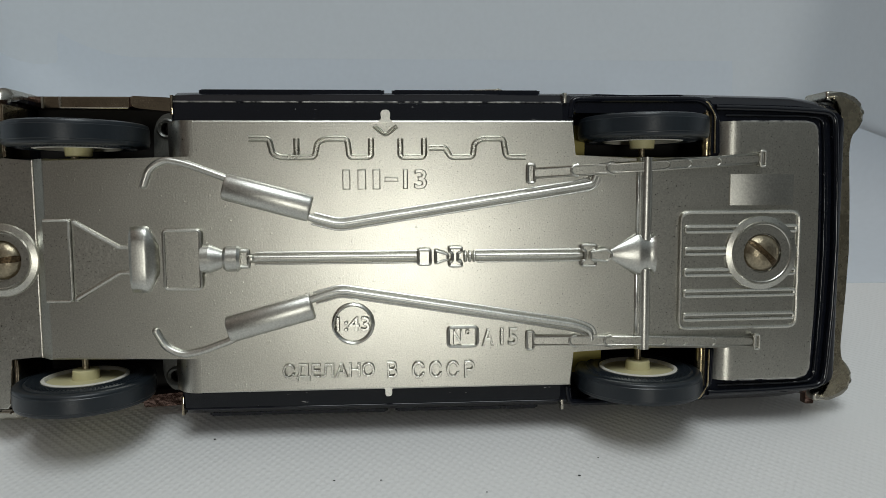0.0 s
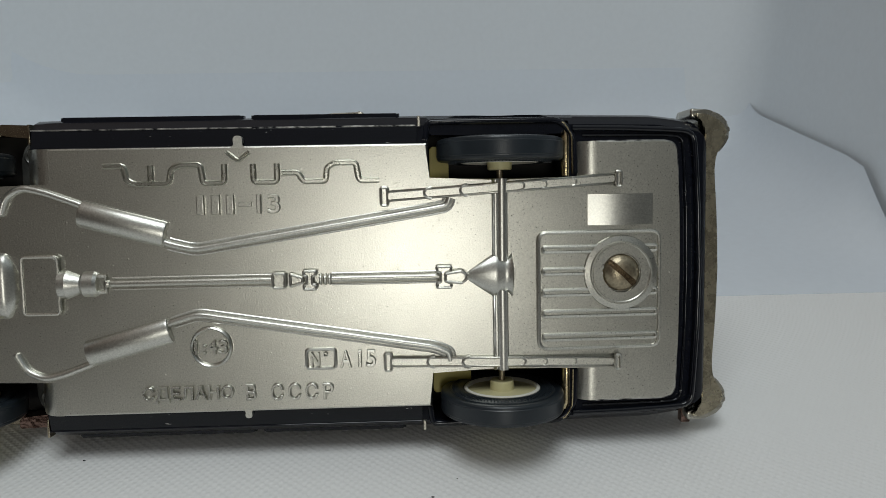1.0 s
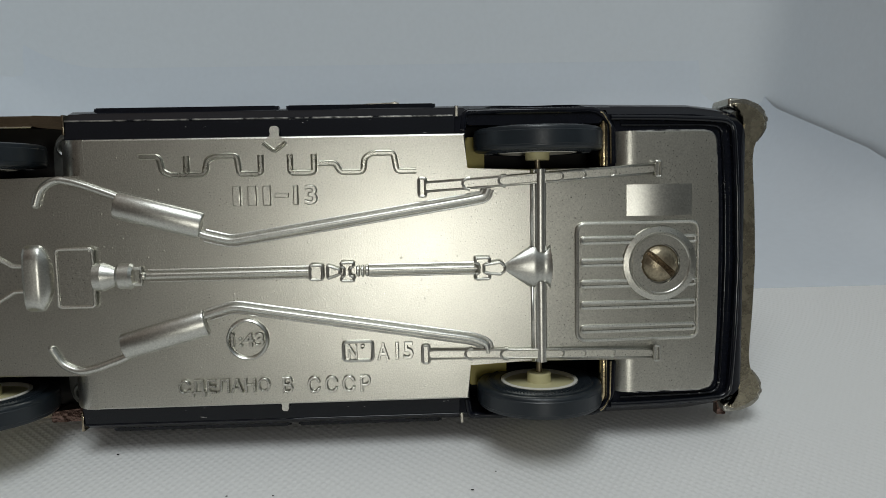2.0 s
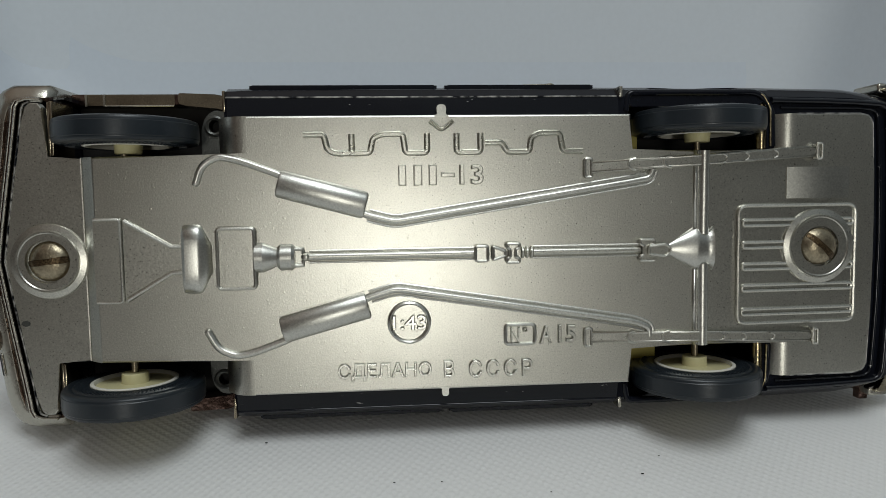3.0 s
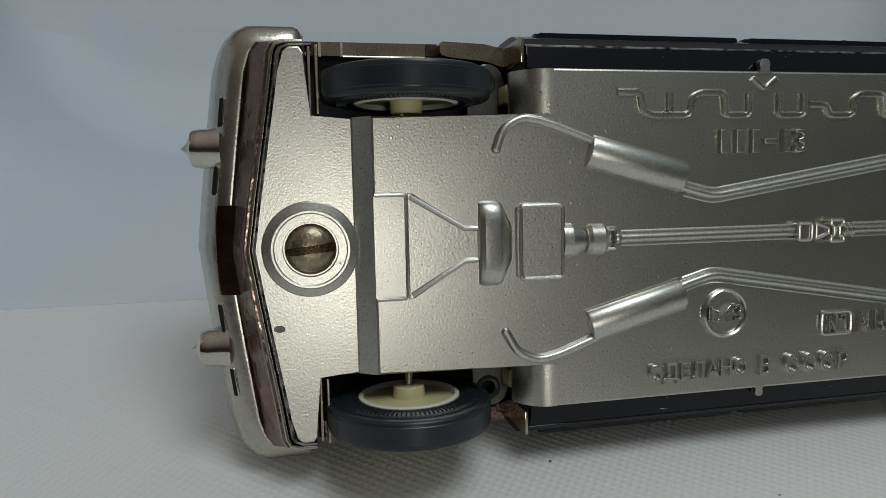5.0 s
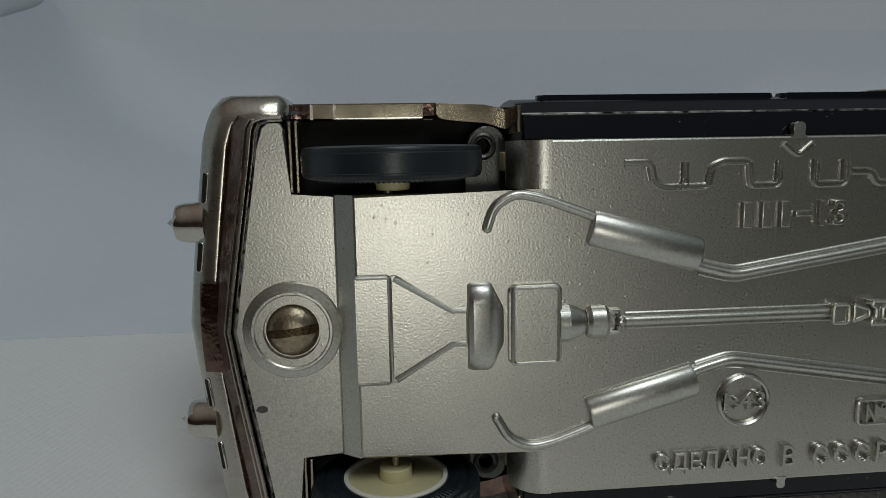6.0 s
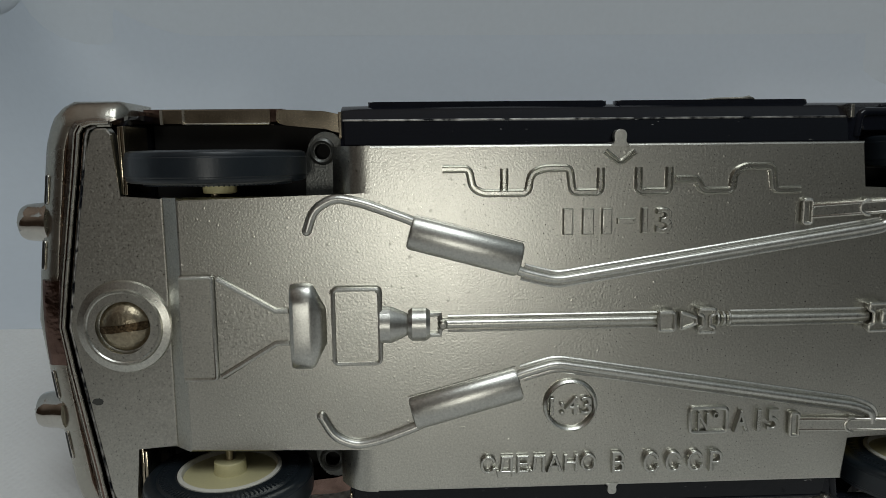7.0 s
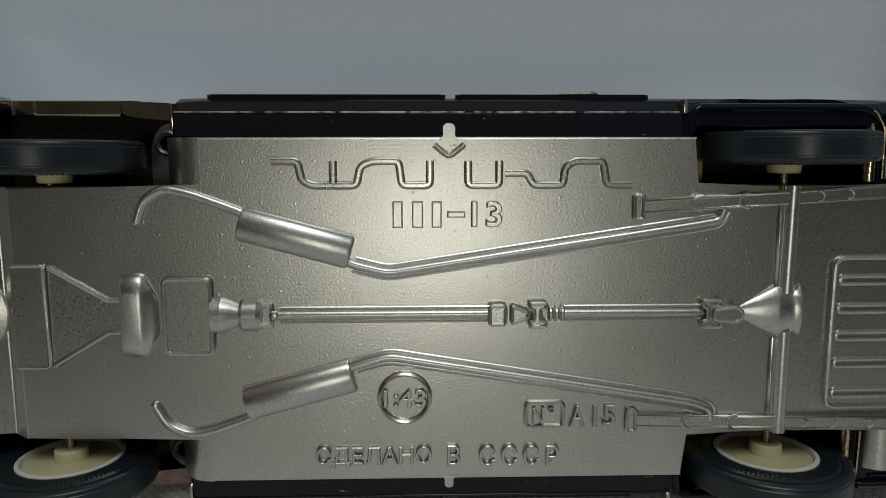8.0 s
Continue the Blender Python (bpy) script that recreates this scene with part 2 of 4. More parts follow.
def lathe(profile, axis="Z", centre=(0, 0, 0), bm=None, sides=48, closed=True):
    """A turned body: profile of (radius, height along the axis)."""
    bm = bm or bmesh.new()
    rings = []
    for r, h in profile:
        ring = []
        for j in range(sides):
            c, s = math.cos(2 * math.pi * j / sides) * r, math.sin(2 * math.pi * j / sides) * r
            p = {"Z": (c, s, h), "Y": (c, h, s), "X": (h, c, s)}[axis]
            ring.append(bm.verts.new((Vector(p) + Vector(centre)) * CM))
        rings.append(ring)
    pairs = list(zip(rings, rings[1:] + rings[:1])) if closed else list(zip(rings, rings[1:]))
    for a, b in pairs:
        for j in range(sides):
            bm.faces.new((a[j], a[(j + 1) % sides], b[(j + 1) % sides], b[j]))
    if not closed:
        bm.faces.new(rings[0][::-1])
        bm.faces.new(rings[-1])
    return bm


def loft(stations, bm=None, caps=True):
    """Skins closed rings of (x, y, z), all with the same count."""
    bm = bm or bmesh.new()
    rings = [[bm.verts.new(Vector(p) * CM) for p in ring] for ring in stations]
    for a, b in zip(rings, rings[1:]):
        k = len(a)
        for j in range(k):
            bm.faces.new((a[j], a[(j + 1) % k], b[(j + 1) % k], b[j]))
    if caps:
        bm.faces.new(rings[0][::-1])
        bm.faces.new(rings[-1])
    return bm


def lettering(words, x0, x1, z0, z1, y=-0.062, spacing=1.0, bold=0.0):
    """Raised letters on the underside's plate, set into a box of x and z."""
    data = bpy.data.curves.new("letters", "FONT")
    data.body, data.size, data.extrude, data.space_character, data.offset = words, 1.0, 0.004, spacing, bold - 0.004
    data.bevel_depth, data.bevel_resolution, data.resolution_u = 0.036, 3, 3
    ob = new("letters", data)
    me = bpy.data.meshes.new_from_object(ob.evaluated_get(bpy.context.evaluated_depsgraph_get()))
    bm = bmesh.new()
    bm.from_mesh(me)
    low = [min(v.co[k] for v in bm.verts) for k in range(3)]
    high = [max(v.co[k] for v in bm.verts) for k in range(3)]
    for v in bm.verts:
        u, w, h = [(v.co[k] - low[k]) / (high[k] - low[k]) for k in range(3)]
        v.co = Vector((x0 + u * (x1 - x0), 0.01 + h * (y - 0.01), z0 + w * (z1 - z0))) * CM
    bpy.data.objects.remove(ob)
    bpy.data.meshes.remove(me)
    return bm


def sweep(path, profile, bm=None, turn=1):
    """A moulding along an open path of (x, z); profile: a closed ring of (outward, y)."""
    rings = []
    for i, p in enumerate(path):
        a, b = Vector(path[max(0, i - 1)]), Vector(path[min(len(path) - 1, i + 1)])
        d = (b - a).normalized()
        out = Vector((d.y, -d.x)) * turn
        rings.append([(p[0] + out.x * o, y, p[1] + out.y * o) for o, y in profile])
    return loft(rings, bm)


# ---------------------------------------------------------------- the white box
def block(x0, x1, y0, y1, z0, z1):
    bm = bmesh.new()
    bmesh.ops.create_cube(bm, size=1)
    bm.transform(Matrix.Translation(((x0 + x1) / 2, (y0 + y1) / 2, (z0 + z1) / 2)) @ Matrix.Diagonal((x1 - x0, y1 - y0, z1 - z0, 1)))
    return bm


def structure(name, bm, mat, label):
    return tagged(new(name, mesh_of(bm, name, mat, 0)), label, kind="structure")


structure("floor", block(-0.6, 0.6, -0.7, 0.145, -0.01, 0), CLOTH, "white woven cloth with small raised dots")


def sheet():
    """The foot of the card, lying on the cloth; behind, it sweeps up into the back in a soft bend."""
    upper = [(0.0400, 0.0001), (0.0420, 0.0005)] + [(0.047 + 0.0733 * k / 10, 0.0007) for k in range(11)]
    upper += [(0.1203 + 0.0215 * math.sin(a), 0.0222 - 0.0215 * math.cos(a)) for a in [math.pi / 2 * k / 14 for k in range(1, 15)]]
    upper += [(0.1419, 0.031)]
    profile = upper + [(0.14195, 0.031), (0.14195, 0.0)] + [(0.115 - 0.015 * k, 0.0) for k in range(6)]
    bm = bmesh.new()
    # towards the back the sides curl up against the wings
    curl = [(1 - math.sin(a), 1 - math.cos(a)) for a in [radians(86) * k / 12 for k in range(13)]]
    sections = [(-0.1205 + 0.042 * d, 0.042 * lift) for d, lift in reversed(curl)] + [(0.1295 - 0.020 * d, 0.020 * lift) for d, lift in curl]
    rows = [[bm.verts.new((x, y, z + lift * min(1.0, (y - 0.04) / (0.055 if x < 0 else 0.03)) ** 1.3)) for y, z in profile] for x, lift in sections]
    for a, b in zip(rows, rows[1:]):
        for k in range(len(profile)):
            bm.faces.new((a[k], a[(k + 1) % len(profile)], b[(k + 1) % len(profile)], b[k]))
    bm.faces.new(rows[0][::-1])
    bm.faces.new(rows[-1])
    return bm


tagged(new("floor_sheet", mesh_of(sheet(), "floor_sheet", CARD, 30)), "smooth bluish-white card that bends up from the cloth", kind="structure")


def screen():
    """A folded white card: two wings and a back with rounded corners."""
    outer = rounded([(-0.122, -0.02), (-0.122, 0.142), (0.131, 0.142), (0.131, -0.02)], [0, 0.022, 0.022, 0], 12)
    bm, rows = bmesh.new(), []
    for i, p in enumerate(outer):
        a, b = Vector(outer[max(0, i - 1)]), Vector(outer[min(len(outer) - 1, i + 1)])
        d = (b - a).normalized()
        q = Vector(p) + Vector((-d.y, d.x)) * 0.0015
        rows.append([bm.verts.new((x, y, z)) for x, y, z in ((p[0], p[1], 0), (p[0], p[1], 0.09), (q.x, q.y, 0.09), (q.x, q.y, 0))])
    for a, b in zip(rows, rows[1:]):
        for k in range(4):
            bm.faces.new((a[k], a[(k + 1) % 4], b[(k + 1) % 4], b[k]))
    bm.faces.new(rows[0][::-1])
    bm.faces.new(rows[-1])
    return bm


tagged(new("wall_back", mesh_of(screen(), "wall_back", PAPER, 30)), "plain white card screen with folded side wings", kind="structure")

# ---------------------------------------------------------------- the model car, lying on its side
# car axes: x to its rear, y to its roof, z across; the underside's plate lies at y = 0
LEAN_BACK = 18.5
car = tagged(new("model_car"), "black die-cast model limousine lying on its side, underside showing", "model car")
car.matrix_world = pose(0, -0.000222, 0.02519, -LEAN_BACK)


def mirrored(points):
    """The whole outline from its half with z >= 0, listed in order of x."""
    return points + [(x, -z) for x, z in reversed(points)]


def tilted(bm):
    """The front end of the chassis falls away by a few degrees."""
    for v in bm.verts:
        v.co.y -= math.tan(radians(0.6)) * (v.co.x + 4.54 * CM)
    return bm


def both(half):
    """A path along the whole width, from its half listed with falling z."""
    return half + [(x, -z) for x, z in reversed(half) if z > 0.01]


def sloped(bm):
    """The tail of the chassis bends back a little behind the rear axle."""
    for v in bm.verts:
        v.co.y += math.tan(radians(1.7)) * max(0.0, v.co.x - 3.47 * CM)
    return bm


# the chassis: main plate, front plate, sloped step between them
half = [(-4.37, 1.30), (-2.50, 1.30), (-2.50, 1.79), (2.49, 1.79), (2.49, 1.305), (3.49, 1.305)]
chassis = part("chassis_plate", slab(mirrored(half), 0.0, 0.12, 0.025), CAST, car, "bare cast metal chassis plate with raised details")
half = [(3.47, 1.303), (4.75, 1.303), (4.75, 1.79), (5.72, 1.79), (5.84, 1.76), (5.90, 1.66), (5.93, 0.9), (5.94, 0.3)]
part("rear_plate", sloped(slab(mirrored(half), 0.0, 0.12, 0.02)), CAST, chassis)
rim = both([(4.77, 1.785), (5.3, 1.785)] + rounded([(5.70, 1.785), (5.84, 1.755), (5.895, 1.66)], [0, 0.06, 0]) + [(5.925, 0.9), (5.935, 0.3), (5.936, 0.0)])
part("plate_edge", sloped(tube([(x, 0.012, z) for x, z in rim], 0.012, sides=8)), WORN_GLINT, chassis, "nicked bright edge of the plate")
half = [(-5.54, 0.001), (-5.51, 0.25), (-5.425, 0.70), (-5.245, 1.74), (-5.20, 1.94), (-5.14, 1.985), (-5.03, 1.985), (-4.985, 1.92), (-4.96, 1.30), (-4.54, 1.30)]
part("front_plate", tilted(slab(mirrored(half), 0.14, 0.26, 0.03)), CAST, chassis, "grainy front end of the cast plate")
part("step", loft([[(-4.545, 0.15, z), (-4.365, 0.012, z), (-4.365, 0.11, z), (-4.545, 0.25, z)] for z in (-1.3, 1.3)]), CAST, chassis)


def ear(x0, x1, z0, z1):
    """A corner of the plate that rolls down towards the body between x0 (low) and x1 (flush)."""
    rings = []
    for i in range(15):
        u = i / 14
        x, y = x1 + (x0 - x1) * u, 0.27 * u ** 2.7 - 0.002
        rings.append([(x, y, z0), (x, y, z1), (x + 0.02 * (x1 - x0), y + 0.08, z1), (x + 0.02 * (x1 - x0), y + 0.08, z0)])
    return loft(rings)


for s in (1, -1):
    part("rolled_edge", ear(-2.86, -2.46, s * 1.32, s * 1.785), CAST, chassis)
    part("rolled_edge", sloped(ear(4.42, 4.79, s * 1.32, s * 1.785)), CAST, chassis)
    k = 1.0 if s > 0 else 0.75
    peg = [(-0.11, 1.76), (-0.045, 1.80), (-0.07, 1.86), (-0.045, 1.92), (0.045, 1.92), (0.07, 1.86), (0.045, 1.80), (0.11, 1.76)]
    part("peg", slab(rounded([(x * k, s * (1.76 + (z - 1.76) * k)) for x, z in peg], 0.03), -0.015, 0.06, 0.03, segments=3), SMOOTH, chassis)


def muffler(a, b, r):
    """A drum between two points of the plate, half sunk in it, with lipped ends."""
    a, b = Vector((a[0], -0.02, a[1])), Vector((b[0], -0.02, b[1]))
    at = [(0.0, 0.80), (0.008, 0.93), (0.03, 1.0), (0.97, 1.0), (0.992, 0.93), (1.0, 0.80)]
    bm = tube([a + (b - a) * u for u, _ in at], [r * k for _, k in at], sides=28, flat=0.6)
    # a low foot where the drum meets the plate
    d = (b - a).normalized()
    across = Vector((-d.z, 0, d.x)) * (r + 0.01)
    foot = [a + across, b + across, b - across, a - across]
    return slab([(p.x, p.z) for p in foot], -0.022, 0.03, 0.0, bm)


EXHAUST = {1: [(-3.10, 0.96), (-3.03, 1.17), (-2.82, 1.29), (-2.55, 1.23), (-2.09, 1.06), (-0.98, 0.52), (-0.62, 0.43), (2.52, 0.91), (2.74, 0.95), (2.78, 1.06)],
           -1: [(-3.02, 0.94), (-2.90, 1.16), (-2.68, 1.26), (-2.45, 1.22), (-2.06, 1.08), (-0.98, 0.54), (-0.62, 0.44), (2.55, 0.96), (2.74, 1.04), (2.75, 1.16)]}
PIPE_FOOT = [(-0.09, 0.02), (-0.088, -0.012), (-0.076, -0.02), (-0.062, -0.014), (0.062, -0.014), (0.076, -0.02), (0.088, -0.012), (0.09, 0.02)]
for s in (1, -1):
    path = [(x, -0.02, s * z) for x, z in curve_points(EXHAUST[s], 0.10)]
    bm = tube(path, 0.048, sides=12)
    lathe([(0.0005, -0.068), (0.03, -0.06), (0.046, -0.035), (0.048, 0.0)], "Y", (EXHAUST[s][0][0], 0, s * EXHAUST[s][0][1]), bm, 14, False)
    part("exhaust_pipe", sweep([(x, z) for x, y, z in path if x > -0.99], PIPE_FOOT, bm), SMOOTH, chassis)
    part("muffler", muffler((-2.09, s * 0.94), (-0.985, s * 0.64), 0.175), SMOOTH, chassis, "smooth cast muffler drum")


# running gear down the middle
def line_rim(points, y=-0.01, r=0.022, closed=True):
    return tube([(x, y, z) for x, z in points], r, sides=8, closed=closed)


def embossed(name, points, y, rim=0.02):
    """A raised piece of the casting with a rounded rim along its outline."""
    piece = part(name, line_rim(points, y + 0.008, rim, True), CAST, chassis)
    part(name, slab(points, y + 0.012, 0.04), CAST, chassis)
    return piece


trap = [(-4.03, 0.535), (-3.98, 0.535), (-3.44, 0.18), (-3.30, 0.18), (-3.30, -0.18), (-3.44, -0.18), (-3.98, -0.535), (-4.03, -0.535)]
part("engine_sump", slab(trap, -0.012, 0.05, 0.01), CAST, chassis)
part("sump_edge", line_rim([(-4.0, 0.50), (-3.44, 0.165), (-3.31, 0.165)], -0.012, 0.03, False), CAST, chassis)
part("sump_edge", line_rim([(-4.0, -0.50), (-3.44, -0.165), (-3.31, -0.165)], -0.012, 0.03, False), CAST, chassis)
part("sump_front", slab(rect(-4.37, -4.03, -0.535, 0.535, 0.03), -0.04, 0.05, 0.03), CAST, chassis)
part("sump_edge", line_rim([(-4.36, 0.52), (-4.07, 0.52), (-4.045, 0.50), (-4.045, -0.50), (-4.07, -0.52), (-4.36, -0.52)], -0.035, 0.022, False), CAST, chassis)
rings = []
for x, h, w in ((-3.30, 0.0, 0.40), (-3.29, 0.10, 0.425), (-3.25, 0.13, 0.44), (-3.10, 0.13, 0.44), (-3.06, 0.12, 0.42), (-2.95, 0.03, 0.20), (-2.93, 0.0, 0.16)):
    rings.append([(x, 0.02 - h * (1 - abs(math.cos(math.pi * k / 16)) ** 4) ** 0.5 - 0.02 * (h > 0), w * math.cos(math.pi * k / 16)) for k in range(17)])
part("clutch_flange", loft(rings), SMOOTH, chassis)
part("gearbox", slab(rect(-2.90, -2.40, -0.38, 0.38, 0.05), -0.07, 0.05, 0.035), CAST, chassis)
part("gearbox_rim", line_rim(rect(-2.86, -2.40, -0.38, 0.38, 0.05), -0.065, 0.024), CAST, chassis)
part("gearbox_cone", tube([(-2.40, 0, 0), (-2.30, 0, 0), (-2.20, 0, 0), (-2.08, 0, 0)], [0.19, 0.19, 0.15, 0.09], sides=24, flat=0.75), SMOOTH, chassis, smooth=14)
part("coupling", tube([(-2.12, 0, 0), (-2.08, 0, 0), (-1.94, 0, 0), (-1.90, 0, 0)], [0.14, 0.17, 0.17, 0.14], sides=24, flat=0.8), SMOOTH, chassis, smooth=20)
part("coupling_yoke", line_rim([(-1.90, 0.105), (-1.80, 0.105), (-1.80, 0.045)], -0.03, 0.028, False), CAST, chassis)
part("coupling_yoke", line_rim([(-1.90, -0.105), (-1.80, -0.105), (-1.80, -0.045)], -0.03, 0.028, False), CAST, chassis)
part("coupling_ball", lathe([(0.0005, -0.09), (0.03, -0.085), (0.05, -0.06), (0.055, -0.02), (0.055, 0.03)], "Y", (-1.77, 0, 0), sides=20, closed=False), CAST, chassis)
part("drive_shaft", sweep([(-1.72, 0), (0.42, 0)], PIPE_FOOT, tube([(-1.78, -0.01, 0), (0.42, -0.01, 0)], 0.055, sides=14)), CAST, chassis)
embossed("shaft_collar", rect(0.41, 0.57, -0.095, 0.095, 0.03), -0.11)
embossed("shaft_fork", rounded([(0.64, 0.085), (0.80, 0.03), (0.80, -0.03), (0.64, -0.085)], 0.015), -0.095)
embossed("universal_joint", rounded([(0.82, 0.12), (0.98, 0.12), (0.98, 0.07), (0.93, 0.05), (0.93, -0.05), (0.98, -0.07), (0.98, -0.12), (0.82, -0.12), (0.82, -0.07), (0.86, -0.05), (0.86, 0.05), (0.82, 0.07)], 0.015), -0.115)
for x in (1.01, 1.07, 1.13):
    part("shaft_ring", tube([(x, -0.01, 0), (x + 0.015, -0.01, 0), (x + 0.035, -0.01, 0), (x + 0.05, -0.01, 0)], [0.06, 0.08, 0.08, 0.06], sides=14), CAST, chassis)
part("drive_shaft", sweep([(1.18, 0), (2.60, 0)], PIPE_FOOT, tube([(1.18, -0.01, 0), (2.62, -0.01, 0)], 0.053, sides=14)), CAST, chassis)
embossed("universal_joint", rounded([(2.59, 0.14), (2.78, 0.14), (2.78, 0.08), (2.72, 0.06), (2.72, -0.06), (2.78, -0.08), (2.78, -0.14), (2.59, -0.14), (2.59, -0.08), (2.64, -0.06), (2.64, 0.06), (2.59, 0.08)], 0.02), -0.105)
embossed("shaft_fork", rounded([(2.70, 0.05), (2.92, 0.08), (2.98, 0.03), (2.98, -0.03), (2.92, -0.08), (2.70, -0.05)], 0.02), -0.14)


def differential():
    """A ribbed cone that widens towards the axle, with a drum behind."""
    rings = []
    for x, r in ((2.98, 0.06), (3.04, 0.09), (3.36, 0.30), (3.42, 0.29), (3.50, 0.24), (3.56, 0.24), (3.61, 0.30), (3.64, 0.10)):
        rings.append([(x, -0.42 * r * (1 + 0.09 * (j % 2)) * math.sin(math.pi * j / 18) + 0.02, r * math.cos(math.pi * j / 18)) for j in range(19)])
    return loft(rings)


part("differential", differential(), SMOOTH, chassis, "bright smooth differential cone")
for s in (1, -1):
    z0, z1 = sorted((s * 0.22, s * 1.30))
    part("axle_web", slab(rect(3.355, 3.55, z0, z1), -0.028, 0.04, 0.012), SMOOTH, chassis)
    part("axle_tube", tube([(3.475, -0.015, s * 0.2), (3.48, -0.015, s * 1.30)], 0.078, sides=18, flat=0.85), SMOOTH, chassis)
    part("axle_edge", tube([(3.362, -0.02, s * 0.22), (3.367, -0.02, s * 1.30)], 0.022, sides=8), SMOOTH, chassis)


def leaf_spring(s):
    """A spring bar with its clips and end shackles."""
    z0, z1 = (1.09, 1.275) if s > 0 else (1.15, 1.22)
    bm = slab(rounded([(1.95, s * (z0 - 0.06)), (5.0, s * (z1 - 0.055)), (5.0, s * (z1 + 0.055)), (1.95, s * (z0 + 0.06))][:: s], 0.03), -0.06, 0.04, 0.03)
    return bm


for s in (1, -1):
    part("leaf_spring", leaf_spring(s), CAST, chassis)
    za, zb = (1.09, 1.275) if s > 0 else (1.15, 1.22)
    for d in (-0.055, 0.055):
        part("spring_edge", tube([(1.95, -0.045, s * (za + d)), (5.0, -0.045, s * (zb + d))], 0.02, sides=8), CAST, chassis)
    z0, z1 = (1.09, 1.275) if s > 0 else (1.15, 1.22)
    embossed("shackle", rect(1.865, 1.955, s * z0 - 0.12, s * z0 + 0.12, 0.03), -0.05)
    embossed("shackle", rect(5.02, 5.085, s * z1 - 0.10, s * z1 + 0.10, 0.02), -0.07)
    for x in (2.54, 3.02):
        zc = s * (z0 + (z1 - z0) * (x - 1.95) / 3.05)
        part("spring_clip", tube([(x + 0.10 * math.cos(a), -0.055, zc + 0.075 * math.sin(a)) for a in [math.pi / 2 + math.pi * j / 8 for j in range(9)]], 0.02, sides=8), CAST, chassis)

    for x in (3.72, 4.02, 4.42):
        zc = s * (z0 + (z1 - z0) * (x - 1.95) / 3.05)
        part("spring_clip", tube([(x + 0.06 * math.cos(a), -0.057, zc + 0.05 * math.sin(a)) for a in [-math.pi / 2 + math.pi * j / 8 for j in range(9)]], 0.014, sides=8), CAST, chassis)

# a dull dent in the front end
spot = [(-5.33 + r * 1.3 * math.cos(a), -0.79 + r * math.sin(a)) for a, r in [(2 * math.pi * k / 11, 0.028 + 0.022 * random.random()) for k in range(11)]]
part("dent", tilted(slab(spot, 0.136, 0.16)), LUG, chassis, "dull grey dent")

# fuel tank, its ribs and strap
part("fuel_tank", sloped(slab(rect(3.95, 5.66, -1.05, 0.58, 0.12), -0.03, 0.04, 0.02)), CAST, chassis)
part("tank_rim", sloped(line_rim(rect(3.97, 5.64, -1.03, 0.56, 0.12), -0.034, 0.027)), CAST, chassis)
for z in (0.33, 0.03, -0.26, -0.55, -0.875):
    part("tank_rib", sloped(line_rim(rect(4.03, 5.60, z - 0.038, z + 0.038, 0.036), -0.038, 0.025)), CAST, chassis)
strap = [[(x, -0.02 - 0.05 * math.sin(math.pi * i / 10), z) for z in (0.65, 1.07)] + [(x, 0.05, 1.07), (x, 0.05, 0.65)] for i, x in enumerate([4.65 + 0.09 * i for i in range(11)])]
part("tank_strap", sloped(loft(strap)), SMOOTH, chassis, "smooth bright arched strap")


def slot_mesh(head, y):
    """A worn slot across the dome of the head."""
    at = [-0.96, -0.8, -0.5, 0.0, 0.5, 0.8, 0.96]
    high = [0.03, 0.064, 0.096, 0.108, 0.096, 0.064, 0.03]
    wide = [0.028, 0.038, 0.042, 0.036, 0.042, 0.046, 0.034]
    return loft([[(head * u, y - h, -w), (head * u, y - h, w), (head * u, y + 0.03, w), (head * u, y + 0.03, -w)] for u, h, w in zip(at, high, wide)])


def screw(name, x, y, ring_out, ring_in, head, turn):
    """A boss ring on the plate with a slotted, domed screw in its middle."""
    RING = [(ring_out, y + 0.012), (ring_out - 0.012, y - 0.012), (ring_in + 0.012, y - 0.03), (ring_in, y - 0.052), (ring_in - 0.02, y - 0.052), (ring_in - 0.032, y - 0.042), (head + 0.02, y - 0.042), (head + 0.015, y + 0.0), (head + 0.015, y + 0.1), (ring_out, y + 0.1)]
    boss = part("screw_boss", (sloped if x > 0 else tilted)(lathe(RING, "Y", (x, 0, 0), sides=56)), CAST, car, smooth=7)
    prof = [(0.0005, -0.10), (0.08, -0.095), (0.15, -0.08), (0.2, -0.05), (head, 0.0), (head, 0.06)]
    bm = lathe([(r * head / 0.24 if i < 4 else r, y + h) for i, (r, h) in enumerate(prof)], "Y", (0, 0, 0), sides=40, closed=False)
    ob = part("screw", bm, SCREW, boss, "worn slotted steel screw head")
    slot = part("slot", slot_mesh(head, y), RUST, boss, "brown worn slot")
    for o in (ob, slot):
        o.matrix_local = pose(x * CM, 0.0002 if x < 0 else 0.0003, 0, 0, turn)
    return boss


screw("front", -4.99, 0.12, 0.48, 0.385, 0.255, -6)
screw("rear", 5.10, -0.05, 0.515, 0.42, 0.25, 42)


